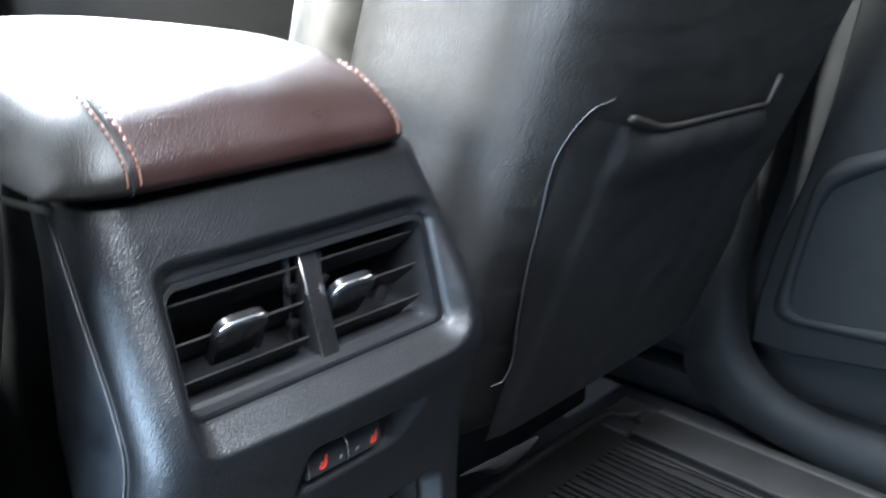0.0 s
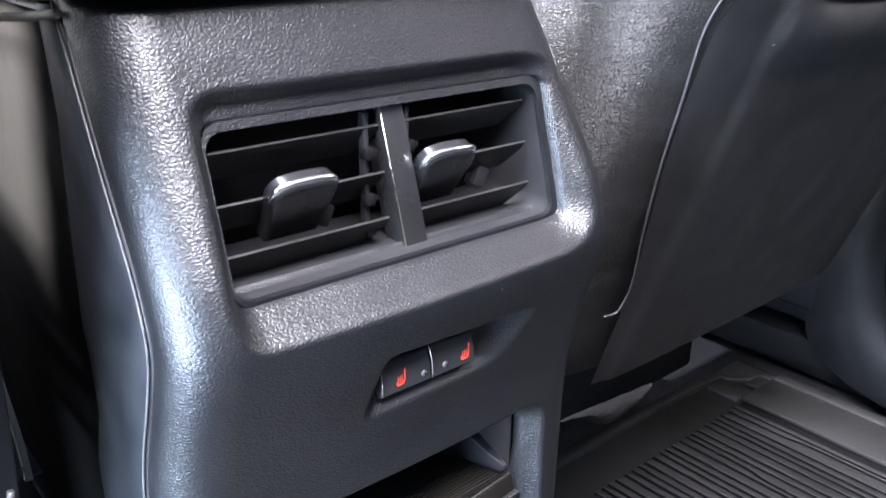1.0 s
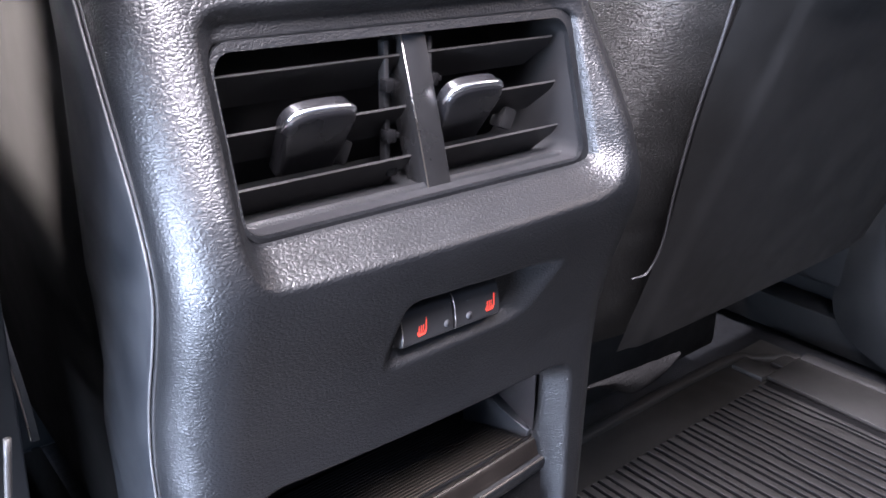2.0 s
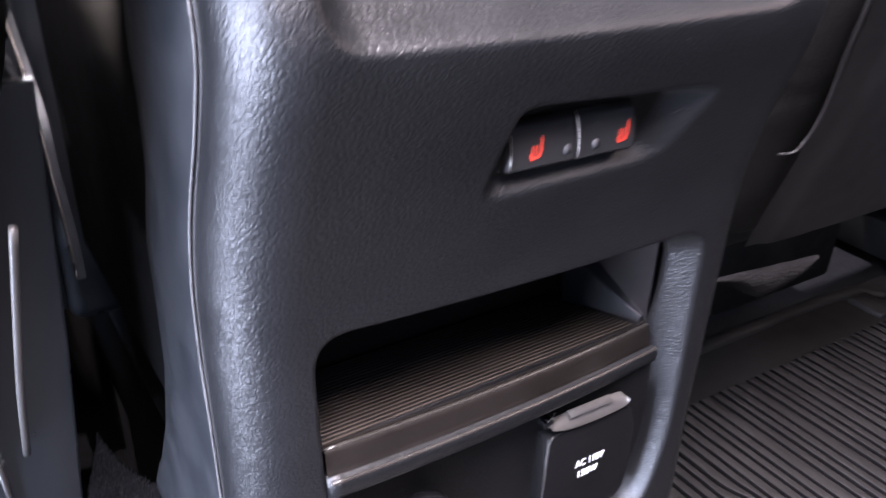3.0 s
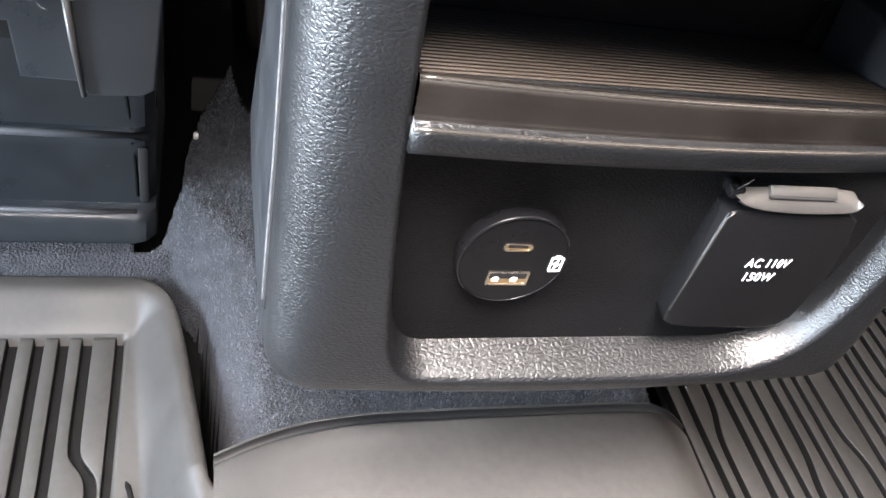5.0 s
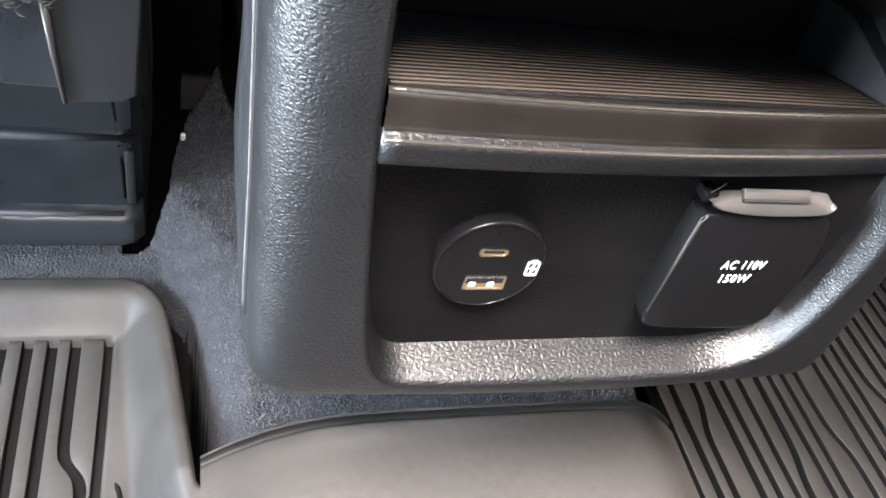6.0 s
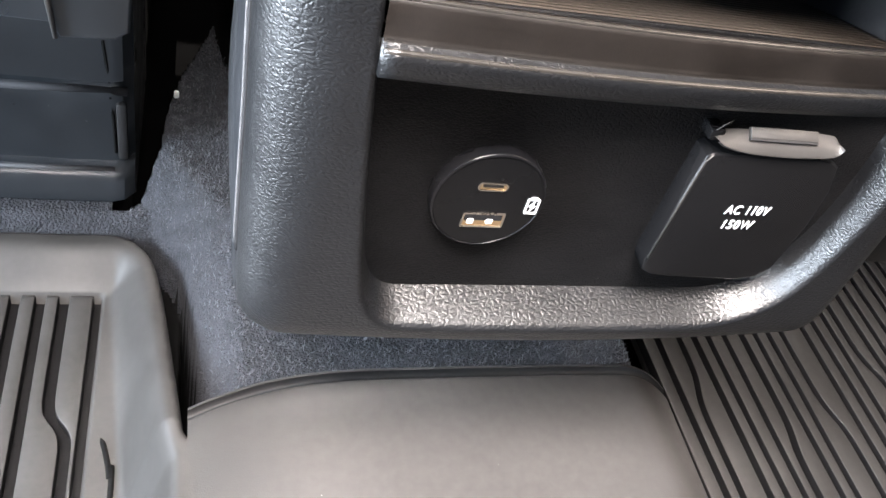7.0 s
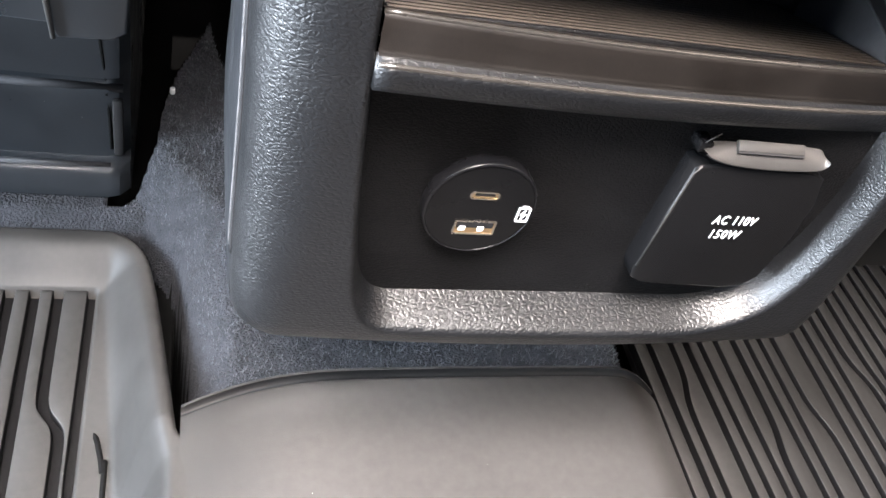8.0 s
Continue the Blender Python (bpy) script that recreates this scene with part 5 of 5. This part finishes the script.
# ------------------------------------------------------------------ passenger side: pillar, sill and rear door
def door_side():
    sill = thing("sill_trim", (0.80, -0.2, 0.012), "dark plastic sill trim sweeping up into the pillar", "sill trim", kind="structure")
    # a broad moulding that runs down the pillar and turns into the sill: outer edge, crest and inner edge
    outer = [(0.818, 0.113, 0.80), (0.818, 0.113, 0.50), (0.818, 0.113, 0.385), (0.818, 0.1155, 0.293), (0.818, 0.1195, 0.2115), (0.818, 0.102, 0.1336), (0.818, 0.0565, 0.0905), (0.818, -0.006, 0.0734), (0.818, -0.087, 0.0725), (0.818, -0.35, 0.072), (0.818, -0.8, 0.072)]
    crest = [(0.790, 0.150, 0.80), (0.790, 0.146, 0.50), (0.790, 0.141, 0.385), (0.790, 0.138, 0.285), (0.790, 0.142, 0.185), (0.790, 0.126, 0.110), (0.790, 0.075, 0.070), (0.790, 0.005, 0.058), (0.790, -0.09, 0.054), (0.790, -0.35, 0.054), (0.790, -0.8, 0.054)]
    inner = [(0.812, 0.200, 0.80), (0.812, 0.192, 0.50), (0.812, 0.186, 0.385), (0.812, 0.182, 0.278), (0.812, 0.196, 0.165), (0.808, 0.190, 0.070), (0.800, 0.130, 0.030), (0.788, 0.020, 0.016), (0.784, -0.098, 0.010), (0.784, -0.35, 0.010), (0.784, -0.8, 0.010)]
    lines = [spline(c, 8) for c in (outer, crest, inner)]
    verts = []
    for o, c, i in zip(*lines):
        for k in range(9):
            t = k / 8
            verts.append(o * (1 - t) * (1 - 2 * t) + c * 4 * t * (1 - t) + i * t * (2 * t - 1))
    mesh_from("sill_sweep", verts, [f[::-1] for f in grid_faces(len(lines[0]), 9)], M_DOOR, sill, "rounded moulding from pillar to sill")
    box("sill_plate", 0.816, 0.87, -1.0, 0.5, 0.008, 0.058, M_DOOR, sill, 0.006)

    def slab(name, pts, x0, x1, mat, parent, bevel=0.006, label=""):
        """A panel whose outline is given in y and z."""
        m = Matrix(((0, 1, 0, 0), (1, 0, 0, 0), (0, 0, 1, 0), (0, 0, 0, 1)))
        bm = extrude_poly(pts, x0, x1, None, 0)
        bmesh.ops.transform(bm, matrix=m, verts=bm.verts)
        bmesh.ops.recalc_face_normals(bm, faces=bm.faces[:])
        front = [e for e in bm.edges if all(abs(v.co.x - x0) < 1e-5 for v in e.verts)]
        if bevel:
            bmesh.ops.bevel(bm, geom=front, offset=bevel, segments=3, profile=0.5, affect="EDGES")
        return sharpen(part(name, bm, mat, parent, label), 50)

    slab("pillar_trim", [(0.175, 0.10), (0.169, 0.181), (0.135, 0.24), (0.109, 0.363), (0.097, 0.506), (0.083, 0.592), (0.055, 0.80), (0.02, 1.20), (0.26, 1.20), (0.26, 0.10)][::-1], 0.806, 0.88, M_DOOR, sill, 0.010, "upright pillar trim")
    belt = thing("seat_belt", (0.79, 0.16, 0.30), "black webbing seat belt hanging along the pillar", "seat belt")
    box("webbing", 0.797, 0.799, 0.155, 0.200, 0.30, 1.05, M_SIDE, belt, 0.0005)
    box("anchor", 0.790, 0.806, 0.150, 0.205, 0.27, 0.31, M_TRIM, belt, 0.004)
    door = thing("door_panel", (0.85, -0.3, 0.08), "dark grey moulded rear door panel with a recessed pocket", "door panel")
    slab("door_skin", [(-0.95, 0.150), (-0.062, 0.149), (0.055, 0.131), (0.111, 0.133), (0.108, 0.206), (0.093, 0.291), (0.069, 0.379), (0.053, 0.474), (0.040, 0.593), (0.02, 0.80), (-0.95, 0.80)], 0.830, 0.868, M_DOORPAD, door, 0.006, "grey door skin")
    out = [(-0.70, 0.185), (-0.059, 0.185), (0.021, 0.178), (0.062, 0.176), (0.082, 0.183), (0.087, 0.200), (0.080, 0.240), (0.072, 0.285), (0.064, 0.340), (0.058, 0.370), (0.046, 0.395), (0.023, 0.411), (-0.017, 0.428), (-0.70, 0.430)]
    inn = [(-0.68, 0.203), (-0.053, 0.203), (0.018, 0.195), (0.042, 0.193), (0.056, 0.196), (0.063, 0.207), (0.062, 0.240), (0.056, 0.285), (0.048, 0.330), (0.041, 0.352), (0.033, 0.368), (0.012, 0.384), (-0.020, 0.404), (-0.68, 0.408)]
    n = len(out)
    mid = [((a[0] * 0.7 + b[0] * 0.3), (a[1] * 0.7 + b[1] * 0.3)) for a, b in zip(out, inn)]
    verts = [(0.8315, y, z) for y, z in out] + [(0.822, y, z) for y, z in mid] + [(0.8225, y, z) for y, z in inn] + [(0.8300, y * 0.99, z) for y, z in inn]
    faces = [(k * n + i, k * n + (i + 1) % n, (k + 1) * n + (i + 1) % n, (k + 1) * n + i) for k in range(3) for i in range(n)]
    mesh_from("pocket_frame", verts, faces, M_DOOR, door, "rounded dark pocket surround")
    mesh_from("pocket_insert", [(0.8285, y, z) for y, z in inn], [tuple(range(n))], M_DOORPAD, door, "lighter grey pocket insert", smooth=False)
    grip = [(0.03 + 0.045 * math.cos(a), 0.60 + 0.055 * math.sin(a)) for a in np.linspace(0, 2 * math.pi, 25)[:-1]]
    slab("pull_recess", [(y - 0.07, z) for y, z in grip], 0.8270, 0.834, M_TRIM, door, 0.002, "dark pull recess")
    return door


door_side()


# ------------------------------------------------------------------ front of the cabin, seen past the armrest
def front_cabin():
    dash = thing("dashboard", (0, 1.0, 0.5), "dark moulded dashboard across the front of the cabin", "dashboard")
    box("dash_top", -0.80, 0.80, 0.90, 1.25, 0.62, 0.86, M_DASH, dash, 0.05, seg=5)
    box("centre_stack", -0.16, 0.16, 0.80, 1.0, 0.30, 0.72, M_DASH, dash, 0.02, seg=4)
    box("glove_box", 0.20, 0.74, 0.86, 1.0, 0.36, 0.62, M_DASH, dash, 0.02, seg=4)
    tunnel = thing("gear_console", (XC, 0.62, 0.09), "dark front part of the centre console", "console")
    box("console_body", XC - 0.096, XC + 0.096, 0.47, 0.86, 0.09, 0.50, M_TRIM, tunnel, 0.012, seg=4)
    box("top_trim", XC - 0.10, XC + 0.10, 0.46, 0.86, 0.50, 0.54, M_GLOSS, tunnel, 0.012, "satin black top trim", seg=4)
    for sx in (-1, 1):
        box("kick_panel", XC + sx * 0.1005 - 0.004, XC + sx * 0.1005 + 0.004, 0.48, 0.84, 0.10, 0.30, M_SIDE, tunnel, 0.003, "dark vinyl kick panel")
    door = thing("front_door_panel", (0.82, 0.6, 0.1), "dark front passenger door panel with a pale trim streak", "door panel")
    box("door_skin", 0.80, 0.87, 0.27, 1.0, 0.09, 0.80, M_DOOR, door, 0.02, seg=4)
    tube("trim_strip", spline([(0.795, 0.30, 0.66), (0.785, 0.5, 0.655), (0.79, 0.8, 0.68)], 8), 0.018, M_GREYTAB, door, "pale satin trim strip", 12)


front_cabin()


# ------------------------------------------------------------------ shell of the cabin
def wall_with_opening(name, x0, x1, y0, y1, z0, z1, oy0, oy1, oz0, oz1, mat):
    """A side wall with a window or door opening cut through it."""
    bm = bmesh.new()
    for a0, a1, b0, b1 in ((y0, oy0, z0, z1), (oy1, y1, z0, z1), (oy0, oy1, z0, oz0), (oy0, oy1, oz1, z1)):
        if a1 - a0 > 0.001 and b1 - b0 > 0.001:
            c = box_bm(x0, x1, a0, a1, b0, b1, 0)
            me = bpy.data.meshes.new("tmp")
            c.to_mesh(me)
            c.free()
            bm.from_mesh(me)
            bpy.data.meshes.remove(me)
    return tagged(part(name, bm, mat, smooth=False), "plain dark inner wall of the cabin with an opening", "wall", kind="structure")


wall_with_opening("wall_left_front", -0.92, -0.87, 0.10, 1.40, 0.0, 1.30, 0.18, 1.00, 0.80, 1.20, M_DOOR)
wall_with_opening("wall_left_rear", -0.92, -0.87, -1.10, 0.10, -0.1, 1.30, -0.90, 0.06, 0.0, 1.22, M_DOOR)
wall_with_opening("wall_right_front", 0.87, 0.92, 0.10, 1.40, 0.0, 1.30, 0.28, 1.00, 0.82, 1.20, M_DOOR)
wall_with_opening("wall_right_rear", 0.87, 0.92, -1.10, 0.10, 0.0, 1.30, -0.85, -0.02, 0.82, 1.20, M_DOOR)
# unseen roof; hole made for the overhead lamp, front edge stops the sun
bm = bmesh.new()
for x0, x1, y0, y1 in ((-0.92, 0.92, -1.10, -0.64), (-0.92, 0.92, 0.04, 0.86), (-0.92, -0.70, -0.64, 0.04), (0.04, 0.92, -0.64, 0.04)):
    c = box_bm(x0, x1, y0, y1, 1.28, 1.33, 0)
    me = bpy.data.meshes.new("tmp")
    c.to_mesh(me)
    c.free()
    bm.from_mesh(me)
    bpy.data.meshes.remove(me)
ceiling = part("ceiling", bm, M_HEADLINER, smooth=False)
tagged(ceiling, "pale fabric headliner with an opening for the added lamp", "ceiling", kind="structure")
tagged(box("wall_rear", -0.92, 0.92, -1.15, -1.10, 0.0, 0.90, M_DOOR, None, 0), "plain dark rear bulkhead", "wall", kind="structure")
tagged(box("wall_front", -0.92, 0.92, 1.36, 1.40, -0.30, 0.84, M_DOOR, None, 0), "plain dark bulkhead under the windscreen", "wall", kind="structure")
ground = box("ground", -300, 300, -300, 300, -0.56, -0.50, M_CONCRETE, None, 0)
tagged(ground, "grey concrete ground outside the vehicle", "ground", kind="structure")

crumb = box("crumb", -0.1278, -0.1248, 0.2585, 0.2615, 0.0745, 0.0790, M_CRUMB, None, 0.001)
tagged(crumb, "tiny white crumb on the carpet", "crumb")
